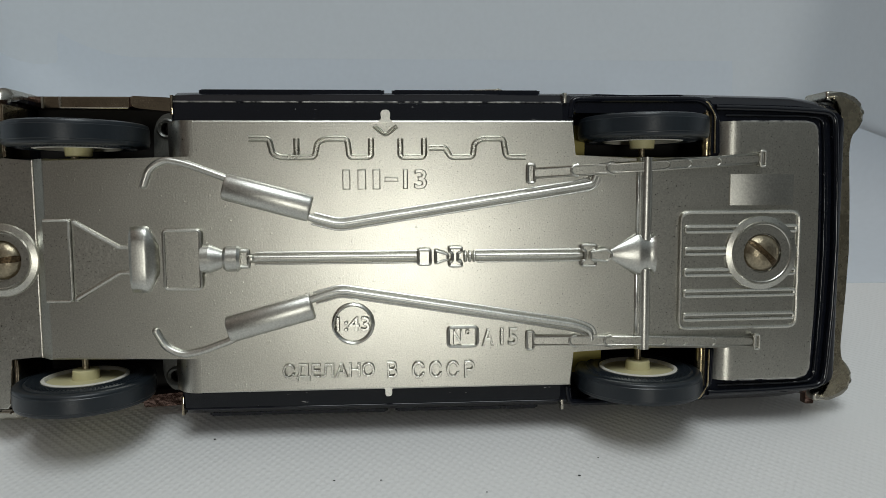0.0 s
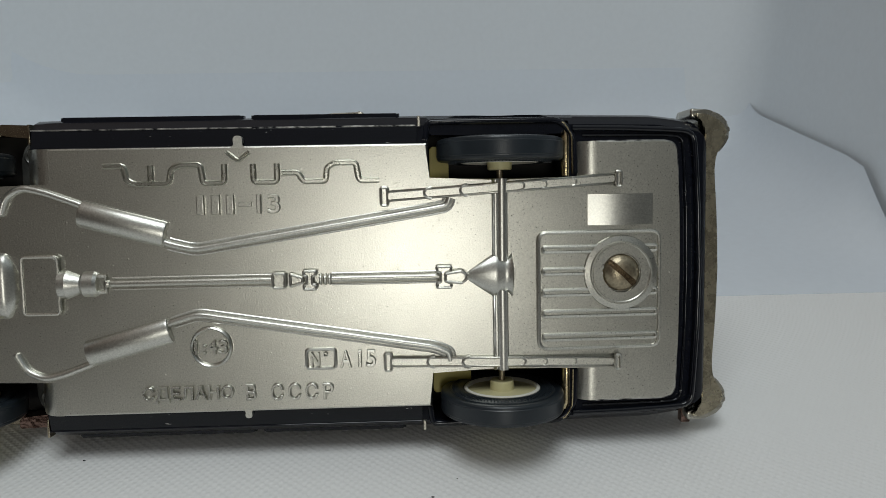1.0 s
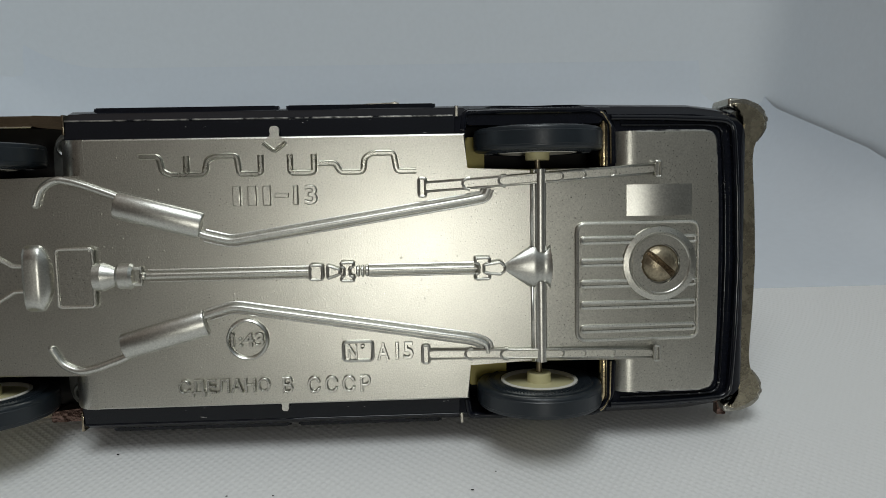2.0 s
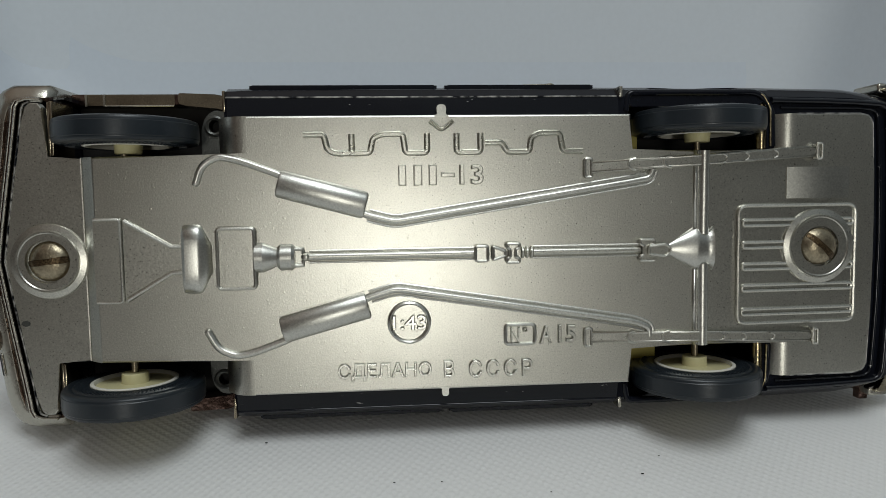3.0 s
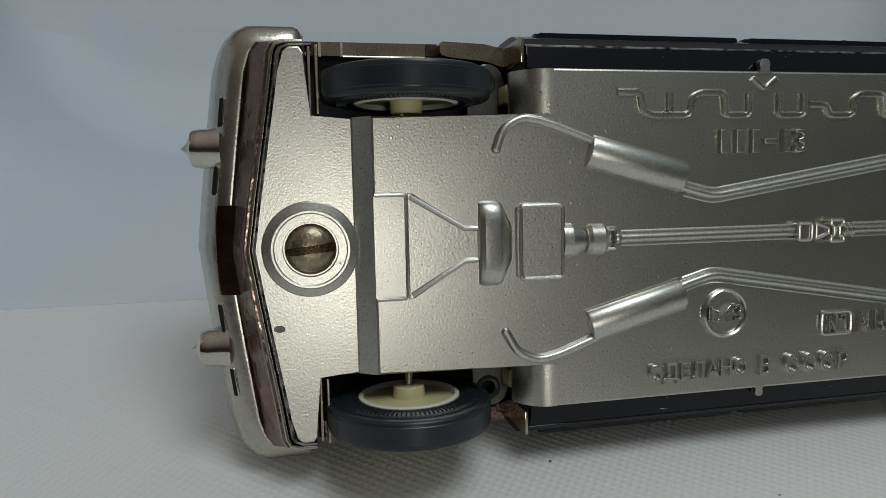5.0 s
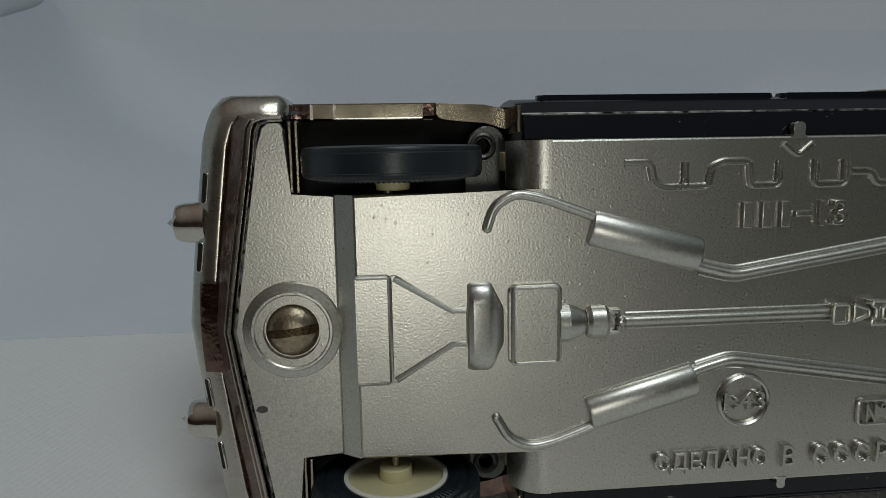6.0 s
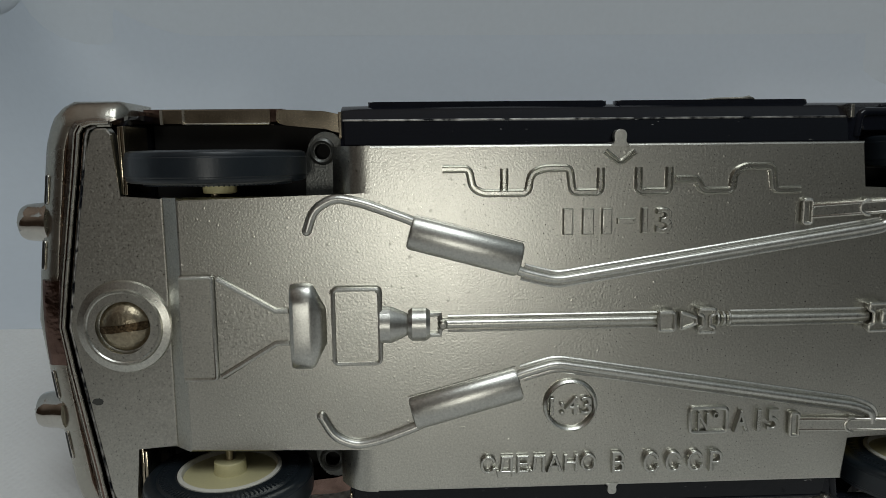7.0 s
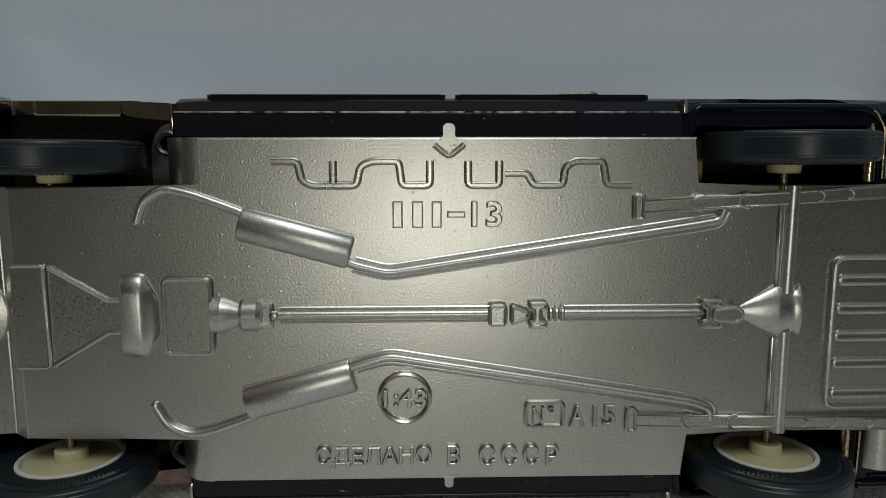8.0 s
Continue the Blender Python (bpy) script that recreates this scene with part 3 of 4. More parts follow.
# ---------------------------------------------------------------- wheels
def tyre_mesh():
    """A tyre whose inner face lies at z = 0, with shoulder lines and short radial ridges on that face."""
    R, w = 0.862, 0.37  # before it is squeezed to its true width
    prof = [(0.52, 0.03), (0.545, -0.01), (0.60, -0.02), (0.70, -0.01), (0.735, 0.015), (0.75, 0.005), (0.82, 0.012), (0.845, 0.03), (0.855, 0.055), (0.855, 0.075), (R, 0.085), (R, 0.285), (0.855, 0.295), (0.855, 0.32), (0.845, 0.345), (0.80, 0.365), (0.6, w), (0.52, w - 0.03)]
    bm = lathe([(r, h * 0.85) for r, h in prof], "Z", sides=80)
    return bm


def sidewall_ridging():
    bm = bmesh.new()
    for k in range(96):
        a = 2 * math.pi * k / 96
        ridge = bmesh.ops.create_cube(bm, size=1)["verts"]
        bmesh.ops.transform(bm, verts=ridge, matrix=Matrix.Rotation(a, 4, "Z") @ Matrix.Translation((0.655 * CM, 0, -0.010 * CM)) @ Matrix.Diagonal((0.10 * CM, 0.014 * CM, 0.016 * CM, 1)))
    return bm


def wheel(x, z, s):
    """z: the height of the inner face, which looks at the plate; s: the side."""
    ob = tagged(new("wheel"), "dark rubber tyre on a cream plastic hub")
    ob.parent = car
    ob.matrix_local = pose(x * CM, 0.20 * CM, z * CM, 0 if s > 0 else 180)
    part("tyre", tyre_mesh(), RUBBER, ob, "dark blue-grey rubber tyre")
    tagged(part("tread_stuff", sidewall_ridging(), RUBBER, ob), kind="stuff")
    part("rim", lathe([(0.50, -0.02), (0.53, -0.01), (0.53, 0.26), (0.475, 0.26), (0.475, 0.0), (0.488, -0.02)], "Z", sides=56), WHITE, ob, "white plastic rim edge")
    part("hub", lathe([(0.0005, -0.11), (0.15, -0.11), (0.162, -0.10), (0.17, 0.02), (0.485, 0.03), (0.485, 0.2), (0.0005, 0.2)], "Z", sides=48), CREAM, ob, "cream plastic hub with a raised boss")
    return ob


for x, top, bottom in ((-4.03, 1.445, -1.58), (3.48, 1.53, -1.61)):
    wheel(x + (0.05 if x < 0 else 0.0), top, 1)
    wheel(x, bottom, -1)
    part("axle", tube([(x, 0.20, bottom), (x, 0.20, top)], 0.045, sides=12), SCREW, car, "thin steel wheel axle")


# ---------------------------------------------------------------- body
def blend(table, x):
    xs = [row[0] for row in table]
    return [float(np.interp(x, xs, [row[k] for row in table])) for k in range(1, len(table[0]))]


# x, half width, deck height, underside height
HULL = [(-5.6, 1.75, 1.30, 0.62), (-5.45, 2.02, 1.55, 0.50), (-5.2, 2.12, 1.70, 0.40), (-4.5, 2.16, 1.85, 0.30), (-2.95, 2.20, 1.95, 0.16), (-2.5, 2.205, 1.95, 0.13), (2.0, 2.205, 1.95, 0.13), (4.0, 2.20, 1.90, 0.13), (5.6, 2.17, 1.75, 0.14), (6.0, 2.12, 1.65, 0.15), (6.22, 2.07, 1.55, 0.16), (6.30, 2.01, 1.50, 0.18), (6.345, 1.93, 1.47, 0.21), (6.37, 1.84, 1.45, 0.25)]


def hull_ring(x):
    w, top, low = blend(HULL, x)
    side = [(low, w - 0.42), (low, w - 0.17), (low + 0.05, w - 0.13), (low + 0.15, w - 0.065), (low + 0.28, w - 0.015), (low + 0.42, w), (low + 0.75, w - 0.005), (1.25, w - 0.04), (top - 0.30, w - 0.14), (top - 0.10, w - 0.26), (top, w - 0.5), (top + 0.06, w * 0.5)]
    return [(x, y, z) for y, z in side] + [(x, y, -z) for y, z in reversed(side)]


def carved(bm, cutters):
    """The mesh less its cutters."""
    bmesh.ops.recalc_face_normals(bm, faces=bm.faces)
    me = bpy.data.meshes.new("hull")
    bm.to_mesh(me)
    bm.free()
    ob, tools = new("hull", me), []
    for cut in cutters:
        bmesh.ops.recalc_face_normals(cut, faces=cut.faces)
        cm = bpy.data.meshes.new("cut")
        cut.to_mesh(cm)
        cut.free()
        tools.append(new("cut", cm))
        mod = ob.modifiers.new("cut", "BOOLEAN")
        mod.operation, mod.object, mod.solver = "DIFFERENCE", tools[-1], "EXACT"
    out = bmesh.new()
    done = bpy.data.meshes.new_from_object(ob.evaluated_get(bpy.context.evaluated_depsgraph_get()))
    out.from_mesh(done)
    for o in (ob, *tools):
        bpy.data.objects.remove(o)
    bpy.data.meshes.remove(done)
    return out


def well(x0, x1, hub, s):
    """A wheel well: a box in the underside and a round arch through the side."""
    return [slab(rect(x0, x1, min(s * 1.0, s * 2.08), max(s * 1.0, s * 2.08)), -0.5, 1.25), lathe([(0.98, s * 1.2), (0.98, s * 2.8)], "Z", (hub, -0.38, 0), sides=48, closed=False)]


xs = [-5.6, -5.45, -5.3, -5.0, -4.5, -4.0, -3.5, -3.0, -2.5, -1, 0, 1, 2, 2.5, 3, 3.5, 4, 4.5, 5, 5.6, 5.9, 6.0, 6.1, 6.22, 6.26, 6.30, 6.325, 6.345, 6.37]
cuts = []
for s in (1, -1):
    cuts.append(slab(rect(-4.90, -2.765, min(s * 1.9, s * 2.8), max(s * 1.9, s * 2.8)), -0.5, 1.19))
    cuts += well(-4.97, -2.76, -4.0, s) + well(2.5, 4.42, 3.48, s)
body = part("body", carved(loft([hull_ring(x) for x in xs]), cuts), BLACK, car, "glossy black painted body shell")

# cabin
CABIN = [(-1.9, 1.80, 0.0), (-0.9, 1.78, 1.05), (-0.3, 1.77, 1.28), (1.2, 1.77, 1.30), (2.6, 1.77, 1.22), (3.3, 1.78, 0.75), (4.0, 1.80, 0.0)]
rings = []
for x in [-1.9, -1.4, -0.9, -0.6, -0.3, 0.4, 1.2, 2.0, 2.6, 3.0, 3.3, 3.7, 4.0]:
    w, up = blend(CABIN, x)
    side = [(1.85, w), (1.95 + up * 0.4, w - 0.06 * up), (1.95 + up * 0.83, w - 0.12 * up), (1.95 + up * 0.95, w - 0.3), (2.0 + up, w - 0.7), (2.02 + up * 1.03, 0.4)]
    rings.append([(x, y, z) for y, z in side] + [(x, y, -z) for y, z in reversed(side)])
part("cabin", loft(rings), BLACK, car, "black cabin roof")


# black rim of the body round the rear of the plate, and along the sills
RIM = [(-0.038, 0.2)] + [(-0.038 * math.cos(math.pi * k / 8), 0.10 - 0.04 * math.sin(math.pi * k / 8)) for k in range(9)] + [(0.038, 0.2)]
rear_rim = both([(4.46, 1.97), (5.2, 1.955), (5.75, 1.93)] + rounded([(5.75, 1.93), (6.13, 1.90), (6.16, 1.5)], [0, 0.16, 0]) + [(6.20, 0.8), (6.22, 0.0)])
part("body_rim", sweep(rear_rim, RIM), RIMBLACK, body, "black painted rim round the plate")
inner = both([(4.60, 1.875), (5.70, 1.86)] + rounded([(5.70, 1.86), (5.985, 1.84), (6.01, 1.5)], [0, 0.12, 0]) + [(6.045, 0.8), (6.06, 0.0)])
part("body_rim", sweep(inner, [(o * 0.5, y * 0.6 + 0.07) for o, y in RIM]), RIMBLACK, body)
for s in (1, -1):
    # bare metal draws the upper edge's specular line as well as its chips
    part("sill_rim", tube([(x, 0.125, s * 2.035) for x in (-2.73, -1, 1, 2.34)], 0.011, sides=10), WORN_GLINT if s > 0 else BLACK, body, "worn sill edge, the upper one with a drawn-in specular line")
    z0, z1 = sorted((s * 1.79, s * 2.03))
    bm = slab(rect(-2.72, 2.36, z0, z1), 0.085, 0.20, 0.01)
    for v in bm.verts:  # the sill falls away towards the side
        v.co.y += 0.22 * (abs(v.co.z) - 1.85 * CM)
    part("sill_face", bm, SCUFF, body, "scuffed black sill")
    # door mouldings and handle
    for x0, x1 in ((-2.5, -0.02), (0.08, 2.12)):
        bm = slab(rounded([(x0, 0.42), (x1, 0.42), (x1, 0.62), (x0, 0.62)], 0.05), 0.0, 0.09, 0.04)
        for v in bm.verts:
            v.co = Vector((v.co.x, v.co.z, s * (2.235 * CM - v.co.y)))
        part("door_moulding", bm, BLACK, body)
    part("door_handle", tube([(x, 0.60, s * (z - 0.035)) for x, z in ((1.05, 2.275), (1.2, 2.29), (1.5, 2.295), (1.56, 2.297), (1.6, 2.29), (1.66, 2.24))], [0.01, 0.014, 0.016, 0.028, 0.018, 0.01], sides=10), SATIN, body, "small bright door handle")
    # bright end pieces of the sill
    z0, z1 = sorted((s * 1.86, s * 2.12))
    part("sill_end", slab([(-2.775, z0), (-2.74, z0), (-2.74, z1), (-2.775, z1)], 0.12, 0.9, 0.01), CHROME, body, "plated end flange")
    z0, z1 = sorted((s * 2.02, s * 2.16))
    part("sill_end", slab([(2.365, z0), (2.41, z0), (2.41, z1), (2.365, z1)], 0.085, 0.5, 0.012), SATIN, body, "worn bright end of the sill")
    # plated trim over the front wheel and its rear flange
    # the strip's two end pieces take the darker, reflection-toned plating
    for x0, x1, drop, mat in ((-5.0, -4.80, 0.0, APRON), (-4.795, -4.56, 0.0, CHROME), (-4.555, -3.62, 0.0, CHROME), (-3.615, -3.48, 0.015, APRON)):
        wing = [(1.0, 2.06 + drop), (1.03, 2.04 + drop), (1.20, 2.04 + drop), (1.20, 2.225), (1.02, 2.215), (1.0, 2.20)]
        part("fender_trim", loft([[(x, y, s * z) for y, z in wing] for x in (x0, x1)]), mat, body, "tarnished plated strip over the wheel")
    part("trim_lip", tube([(x, 1.0, s * 2.052) for x in (-4.55, -4.2, -3.9, -3.63)], 0.014, sides=8), SATIN, body, "bright lower lip of the strip")
    for x in (-4.80, -4.56):
        part("trim_clip", loft([[(x + d, 0.985, s * 2.05), (x + d, 0.985, s * 2.205), (x + d, 1.1, s * 2.215), (x + d, 1.1, s * 2.035)] for d in (-0.014, 0.014)]), SATIN, body)
    # lower flange: darker plating paints in the dark that its mirror face reflects
    part("fender_flange", slab(rounded([(-3.50, s * 2.05), (-3.40, s * 2.02), (-2.98, s * 1.98), (-2.76, s * 1.91), (-2.76, s * 2.12), (-3.0, s * 2.17), (-3.50, s * 2.19)], 0.03), 0.74, 1.10, 0.02), CHROME if s > 0 else APRON, body, "tarnished plated flange behind the wheel, the lower one in a dark reflection tone")
    z0, z1 = sorted((s * 1.02, s * 2.04))
    # added matt dark sheet across the well's end, for the shade in there
    part("wheel_well_shade", slab(rect(-4.95, -2.78, z0, z1), 1.17, 1.23), DARK, body, "dark sheet that gives the wheel well its shade")
    # a lug with a hole behind the front wheel
    lug = carved(slab(rounded([(-3.21, s * 1.15), (-2.78, s * 1.15), (-2.78, s * 1.82), (-2.88, s * 1.93), (-3.01, s * 1.96), (-3.14, s * 1.88), (-3.20, s * 1.70)], 0.05), 0.72, 0.84, 0.02), [lathe([(0.085, 0.5), (0.085, 1.0)], "Y", (-3.02, 0, s * 1.74), sides=24, closed=False)])
    part("fixing_lug", lug, LUG, body, "dull grey lug with a screw hole")
    part("lug_boss", lathe([(0.092, 0.74), (0.092, 0.70), (0.115, 0.685), (0.14, 0.70), (0.15, 0.74)], "Y", (-3.02, 0, s * 1.74), sides=32), LUG, body)
    # dark plug behind the hole paints the shade of a deep opening
    part("hole_shade_plug", lathe([(0.0005, 0.93), (0.085, 0.93), (0.085, 0.76), (0.11, 0.76), (0.11, 0.97), (0.0005, 0.97)], "Y", (-3.02, 0, s * 1.74), sides=24), DARK, body)
    # plated fins beside the front plate and behind the rear wheel
    z0, z1 = sorted((s * 1.33, s * 2.0))
    for x in (-4.955, -4.885):
        part("plated_fin", slab([(x, z0), (x + 0.03, z0), (x + 0.03, z1), (x, z1)], 0.12 if x > -4.9 else 0.2, 0.7, 0.008), CHROME, body)
    arch = rounded([(2.47, s * 1.84), (2.50, s * 2.08), (4.30, s * 2.08), (4.49, s * 1.88), (4.51, s * 1.36)], [0, 0.08, 0.14, 0.10, 0], 5)
    if s > 0:
        part("fender_lip", slab(rect(2.50, 4.36, 1.90, 2.075, 0.05), 0.14, 0.34, 0.05), BLACK, body, "glossy black lip over the rear wheel")
    part("arch_rim", tube([(x, 0.15, z) for x, z in arch], 0.045, sides=12), BLACK, body, "glossy black rim of the wheel arch")
    part("plated_fin", tube([(4.40, 0.25, s * z) for z in (1.33, 1.5, 1.8, 1.95)], [0.07, 0.075, 0.075, 0.06], sides=16), BRASS, body, "plated upright behind the rear wheel")
    # thin brassy tube draws the gold highlights on the arch's black curl
    lip = rounded([(4.32, s * 2.05), (4.35, s * 2.04), (4.455, s * 1.89), (4.465, s * 1.36)], [0, 0.02, 0.08, 0], 5)
    part("arch_highlight", tube([(x, 0.115, z) for x, z in lip], 0.013, sides=8), BRASS, body, "brassy highlight drawn on the black wheel arch")
    z0, z1 = sorted((s * 1.02, s * 2.04))
    # the same dark sheet keeps the rear well in shade
    part("wheel_well_shade", slab(rect(2.52, 4.40, z0, z1), 1.17, 1.23), DARK, body, "dark sheet that gives the wheel well its shade")
    # interior mouldings that show through the wheel wells
    z0, z1 = sorted((s * 1.30, s * 1.78))
    part("interior_panel", slab(rect(2.53, 3.08 if s < 0 else 2.8, z0, z1, 0.04), 0.62, 0.9, 0.03), YELLOW, body, "yellow plastic interior panel")
    z0, z1 = sorted((s * 1.48, s * 1.68))
    part("interior_panel", slab(rect(-2.85, -2.70, z0, z1, 0.02), 0.45, 0.7, 0.02), CREAM, body, "cream plastic interior panel")

# front end: plated apron between the plate and the bumper
LIP = both([(-5.0, 2.02), (-5.15, 2.015), (-5.22, 1.985), (-5.25, 1.92), (-5.305, 1.55), (-5.405, 0.95), (-5.485, 0.46), (-5.555, 0.0)])
OUT = both([(-5.0, 2.12), (-5.3, 2.13), (-5.55, 2.11), (-5.645, 2.0), (-5.70, 1.6), (-5.79, 1.0), (-5.87, 0.46), (-5.91, 0.0)])
rings = []
for (a, c), (b, d) in zip(LIP, OUT):
    rings.append([(a, 0.5, c), (a, 0.24, c), (a + 0.10 * (b - a), 0.22, c + 0.10 * (d - c)), (a + 0.14 * (b - a), 0.145, c + 0.14 * (d - c)), (a + 0.22 * (b - a), 0.145, c + 0.22 * (d - c)), (a + 0.26 * (b - a), 0.18, c + 0.26 * (d - c)), (a + 0.55 * (b - a), 0.32, c + 0.55 * (d - c)), (b, 0.60, d), (b, 0.9, d), (a, 0.9, c)])
edge = [(a + 0.018, 0.140 - 0.0105 * (a + 4.54), c * 0.992) for a, c in LIP if a < -5.02]
part("plate_edge", tube(edge, 0.013, sides=8), WORN_GLINT, chassis, "nicked bright edge of the plate")
apron = part("front_apron", loft(rings), APRON, car, "plated apron, dark red-brown reflections in its colour")
for u, r, y in ((-0.02, 0.026, 0.185), (0.12, 0.018, 0.140), (0.235, 0.012, 0.155)):
    bead = [(a + u * (b - a), y, c + u * (d - c)) for (a, c), (b, d) in zip(LIP, OUT)]
    part("plated_bead", tube(bead, r, sides=8), SATIN, apron, "bright worn edge of the plating")
BAR = [(-0.10, 0.62), (-0.097, 0.42), (-0.085, 0.40), (-0.06, 0.396), (0.09, 0.45), (0.145, 0.51), (0.19, 0.62), (0.26, 0.90), (0.315, 1.20), (0.315, 1.35), (0.27, 1.45), (-0.04, 1.45), (-0.10, 1.20)]
bar_path = rounded([(-4.98, 2.10), (-5.03, 2.10), (-5.08, 2.10), (-5.25, 2.10), (-5.565, 2.10), (-5.66, 1.80), (-5.755, 1.10), (-5.835, 0.46), (-5.885, 0.0)], [0, 0, 0, 0, 0.22, 0.05, 0, 0, 0])
bar = sweep(both(bar_path), BAR)
for v in bar.verts:  # the ends of the bar are rounded off
    k = max(0.0, min(1.0, (v.co.x / CM + 5.08) / 0.10)) ** 2
    side = math.copysign(1, v.co.z)
    if abs(v.co.z) > 2.275 * CM:  # flat along the wings
        v.co.z = side * 2.275 * CM
    v.co.z += (side * 2.12 * CM - v.co.z) * 0.55 * k
    v.co.y += (0.66 * CM - v.co.y) * 0.55 * k
bumper = part("front_bumper", bar, SATIN, car, "satin plated front bumper bar")
for s in (1, -1):
    part("bumper_guard", lathe([(0.23, -5.84), (0.222, -5.90), (0.205, -5.96), (0.200, -6.05), (0.190, -6.11), (0.178, -6.135), (0.165, -6.14), (0.075, -6.175), (0.04, -6.20), (0.001, -6.245)], "X", (0, 0.62, s * 1.03), sides=40, closed=False), GUARD, bumper, "bullet-shaped bumper guard")
    for z in (1.38, 0.70):
        # an oval slot in the sloping face of the bar, with a raised bright lip
        x = float(np.interp(z, [0.46, 1.10, 1.80], [-5.835, -5.755, -5.66])) - 0.10
        turned = Matrix.Translation((x * CM, 0.455 * CM, s * z * CM)) @ Matrix.Rotation(radians(s * 7), 4, "Y") @ Matrix.Rotation(radians(-42), 4, "Z")
        oval = rect(-0.03, 0.03, -0.15, 0.15, 0.028)
        rim = line_rim(oval, 0.004, 0.009)
        rim.transform(turned)
        part("bumper_slot", rim, GUARD, bumper, "bright lip of a slot")
        # no opening is cut: a dark slab paints the shade inside the slot
        hole = slab(oval, -0.004, 0.04)
        hole.transform(turned)
        part("bumper_slot", hole, DARK, bumper)
centre = [[(-5.60, 0.30, z), (-5.86, 0.35, z), (-5.915 + 0.1 * z * z, 0.375, z), (-5.93 + 0.1 * z * z, 0.42, z), (-5.93 + 0.1 * z * z, 0.75, z), (-5.60, 0.75, z)] for z in [0.45 * k / 6 for k in range(-6, 7)]]
part("bumper_centre", loft(centre), APRON, bumper, "dark plated plate holder")

# rear bumper
half = [(6.60, 0.001), (6.575, 0.7), (6.535, 1.4), (6.56, 1.6), (6.66, 1.75), (6.715, 1.87), (6.70, 1.96), (6.59, 2.08), (6.43, 2.155), (6.28, 2.18), (6.26, 2.13), (6.30, 2.10), (6.39, 2.02), (6.40, 1.88), (6.36, 1.72), (6.34, 1.4), (6.36, 0.7), (6.38, 0.001)]
outline = [p for p in half] + [(x, -z) for x, z in reversed(half)]
rear = part("rear_bumper", slab(rounded(outline, 0.08, 3), 0.36, 0.92, 0.045, segments=4), BRONZE, car, "tarnished plated rear bumper with flared ends")
ribs = bmesh.new()
for k in range(-37, 38):
    z = 0.034 * k
    edge = 6.606 - 0.036 * z * z
    slab(rect(edge - 0.06, edge, z - 0.010, z + 0.010), 0.38, 0.85, bm=ribs)
tagged(part("bumper_ribs", ribs, BRONZE, rear), kind="stuff")
for side in (1, -1):
    # the outer face of each flared end, paler than the band below it
    face = [(6.22, 2.255), (6.47, 2.225), (6.65, 2.15), (6.765, 2.02), (6.785, 1.88), (6.72, 1.74), (6.60, 1.60), (6.50, 1.62), (6.50, 2.0), (6.20, 2.12)]
    part("bumper_end", slab(rounded([(x, side * z) for x, z in face], 0.05, 3), 0.43, 0.95, 0.05, segments=4), SATIN, rear, "paler satin outer face of the bumper end")
inside = both([(6.40, 1.88), (6.36, 1.72), (6.34, 1.4), (6.36, 0.7), (6.38, 0.0)])
part("bumper_edge", tube([(x + 0.012, 0.372, z) for x, z in inside], 0.018, sides=8), BRASS, rear, "bright worn inner edge")
part("bumper_bracket", slab(rect(6.20, 6.33, -2.34, -2.12, 0.01), 0.62, 0.75, 0.01), APRON, rear)

# ---------------------------------------------------------------- raised writing and emblem on the plate
def ribbon(points, width=0.075):
    """A raised flat band along a path of (x, z), with rounded bends and bright rims."""
    pts = curve_points(points, 0.05, 4)
    return sweep(pts, [(-width / 2, 0.02), (-width / 2, -0.018), (-width / 2 + 0.013, -0.042), (-width / 2 + 0.028, -0.016), (width / 2 - 0.028, -0.016), (width / 2 - 0.013, -0.042), (width / 2, -0.018), (width / 2, 0.02)])


part("lettering", lettering("СДЕЛАНО", -1.40, -0.18, -1.64, -1.405), RAISED, chassis)
part("lettering", lettering("В", -0.02, 0.12, -1.63, -1.395), RAISED, chassis)
part("lettering", lettering("СССР", 0.31, 1.16, -1.645, -1.405, spacing=1.35), RAISED, chassis)
part("lettering", lettering("1:43", -0.68, -0.235, -0.985, -0.785), RAISED, chassis)
part("lettering", lettering("N", 0.87, 0.99, -1.19, -0.99), RAISED, chassis)
part("lettering", lettering("A", 1.255, 1.42, -1.215, -0.975), RAISED, chassis)
part("lettering", lettering("15", 1.50, 1.745, -1.215, -0.97), RAISED, chassis)
part("lettering", lettering("13", 0.22, 0.535, 0.89, 1.155), CAST, chassis)
part("scale_ring", lathe([(0.225, 0.02), (0.238, -0.045), (0.256, -0.06), (0.277, -0.045), (0.29, 0.02)], "Y", (-0.46, 0, -0.885), sides=48), RAISED, chassis)
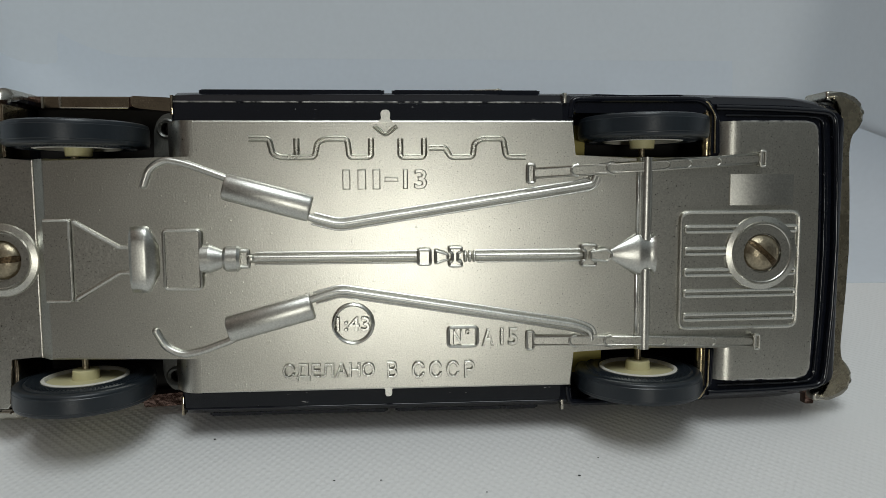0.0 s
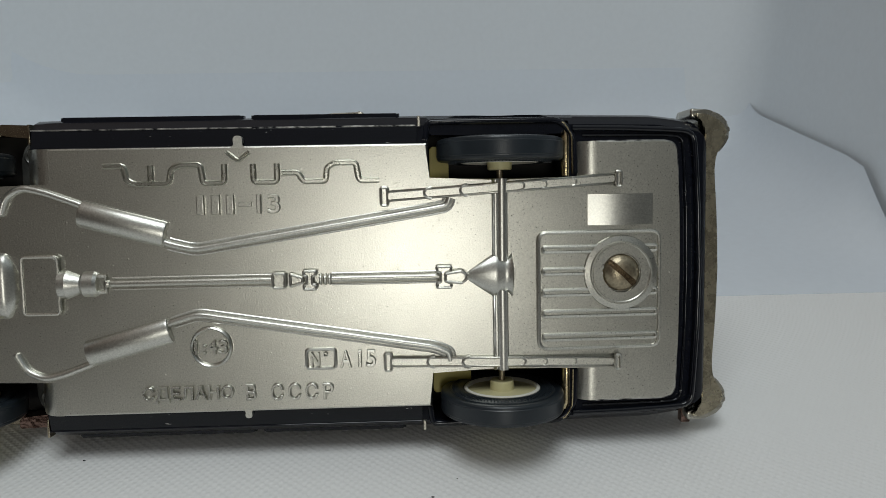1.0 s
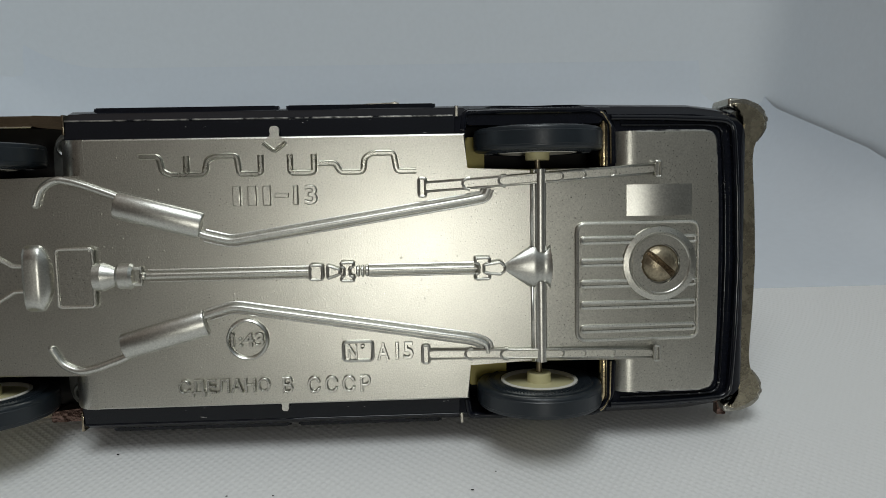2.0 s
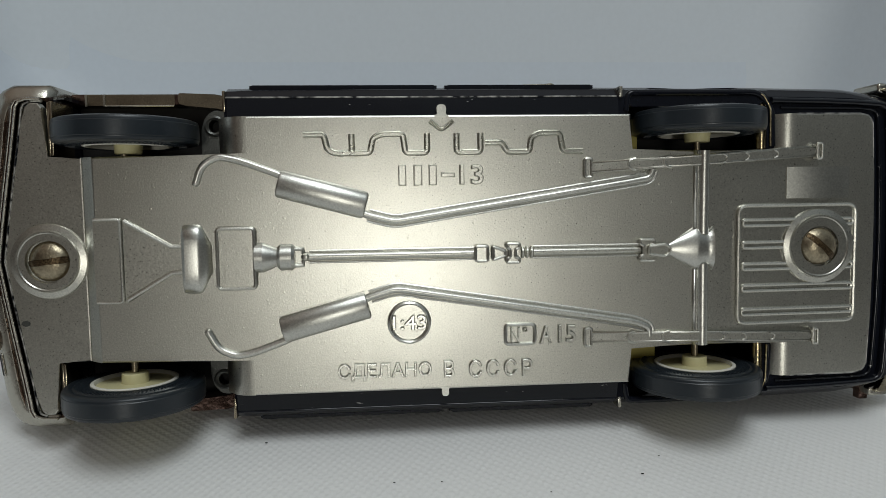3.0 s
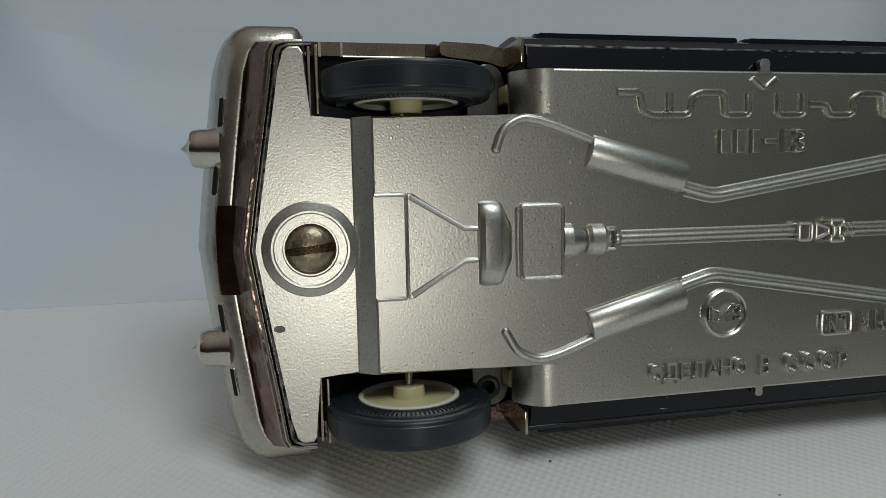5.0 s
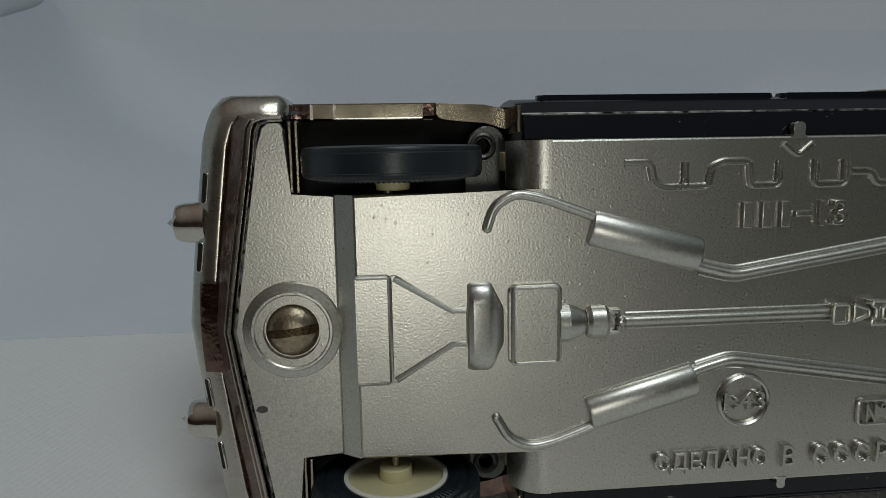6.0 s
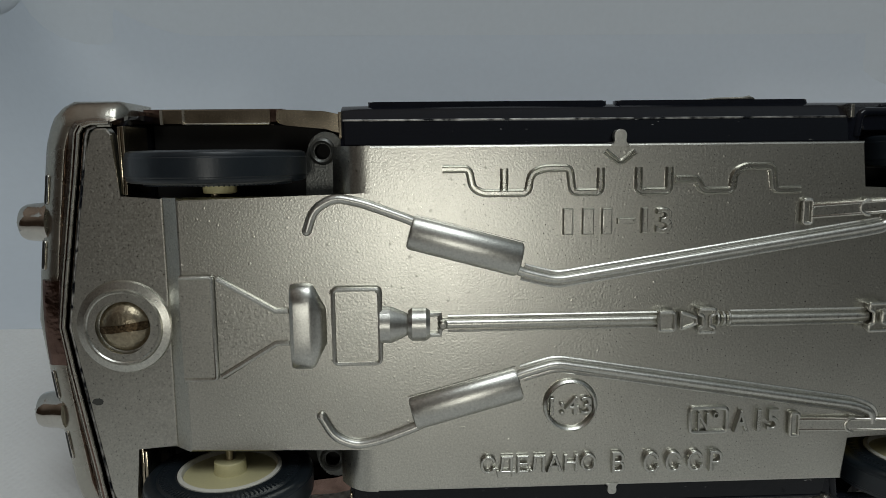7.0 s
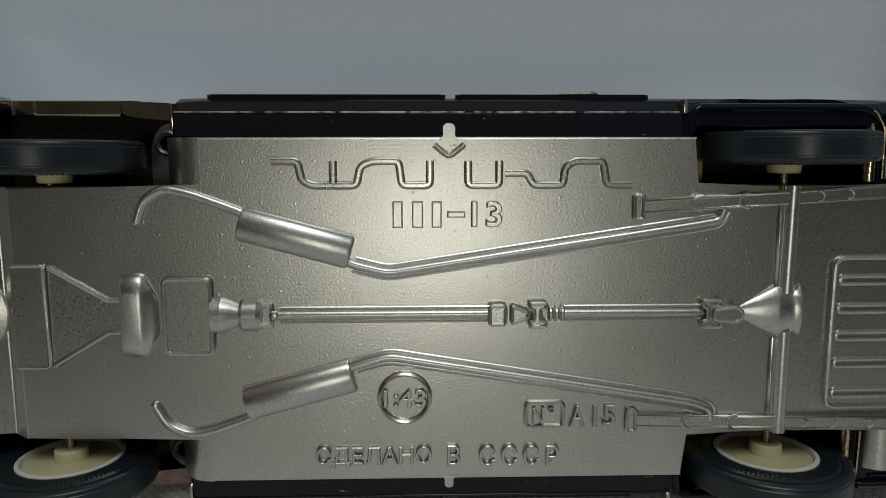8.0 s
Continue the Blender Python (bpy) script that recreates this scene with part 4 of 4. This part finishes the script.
part("lettering", lettering("o", 1.03, 1.10, -1.06, -0.99), RAISED, chassis)
part("number_frame", line_rim(rect(0.805, 1.195, -1.215, -0.955, 0.05), -0.018, 0.024), RAISED, chassis)
part("dash", slab(rect(-0.02, 0.16, 0.99, 1.05), -0.055, 0.03, 0.014), CAST, chassis)
for x, w in ((-0.515, 0.10), (-0.315, 0.11), (-0.125, 0.10)):
    part("name_bar", slab(rect(x - w / 2, x + w / 2, 0.89, 1.15), -0.06, 0.03, 0.014), CAST, chassis)


for path in ([(-1.76, 1.55), (-1.50, 1.55), (-1.46, 1.36), (-1.36, 1.31), (-0.92, 1.31), (-0.88, 1.50), (-0.76, 1.55), (-0.50, 1.55), (-0.47, 1.31), (-0.19, 1.31), (-0.19, 1.55)],
             [(-1.15, 1.55), (-1.15, 1.33)],
             [(0.19, 1.55), (0.19, 1.31), (0.50, 1.31), (0.50, 1.55)],
             [(0.56, 1.43), (0.78, 1.43), (0.84, 1.31), (1.14, 1.31), (1.16, 1.49), (1.26, 1.55), (1.54, 1.55), (1.58, 1.31), (1.84, 1.31)],
             [(-0.15, 1.71), (0.0, 1.59), (0.15, 1.71)]):
    part("emblem_band", ribbon(path, 0.08 if len(path) != 3 else 0.06), RAISED, chassis)


# ---------------------------------------------------------------- dark crumbs on the cloth
crumbs = bmesh.new()
for x, y, r in ((-0.0241, -0.0051, 0.00018), (0.0247, -0.0144, 0.0002), (-0.0070, -0.0139, 0.00015), (-0.0010, -0.0141, 0.00013), (0.0281, -0.0111, 0.00012), (-0.0692, -0.0066, 0.00014), (0.0123, -0.0168, 0.00012)):
    verts = bmesh.ops.create_icosphere(crumbs, subdivisions=1, radius=r * 0.7)["verts"]
    for v in verts:
        v.co *= 0.7 + 0.6 * random.random()
    bmesh.ops.transform(crumbs, verts=verts, matrix=Matrix.Translation((x, y, r * 0.5)) @ Matrix.Diagonal((1.5, 0.8, 0.6, 1)))
tagged(new("crumbs", mesh_of(crumbs, "crumbs", DARK)), "tiny dark crumbs scattered on the white cloth", "crumbs", kind="stuff")
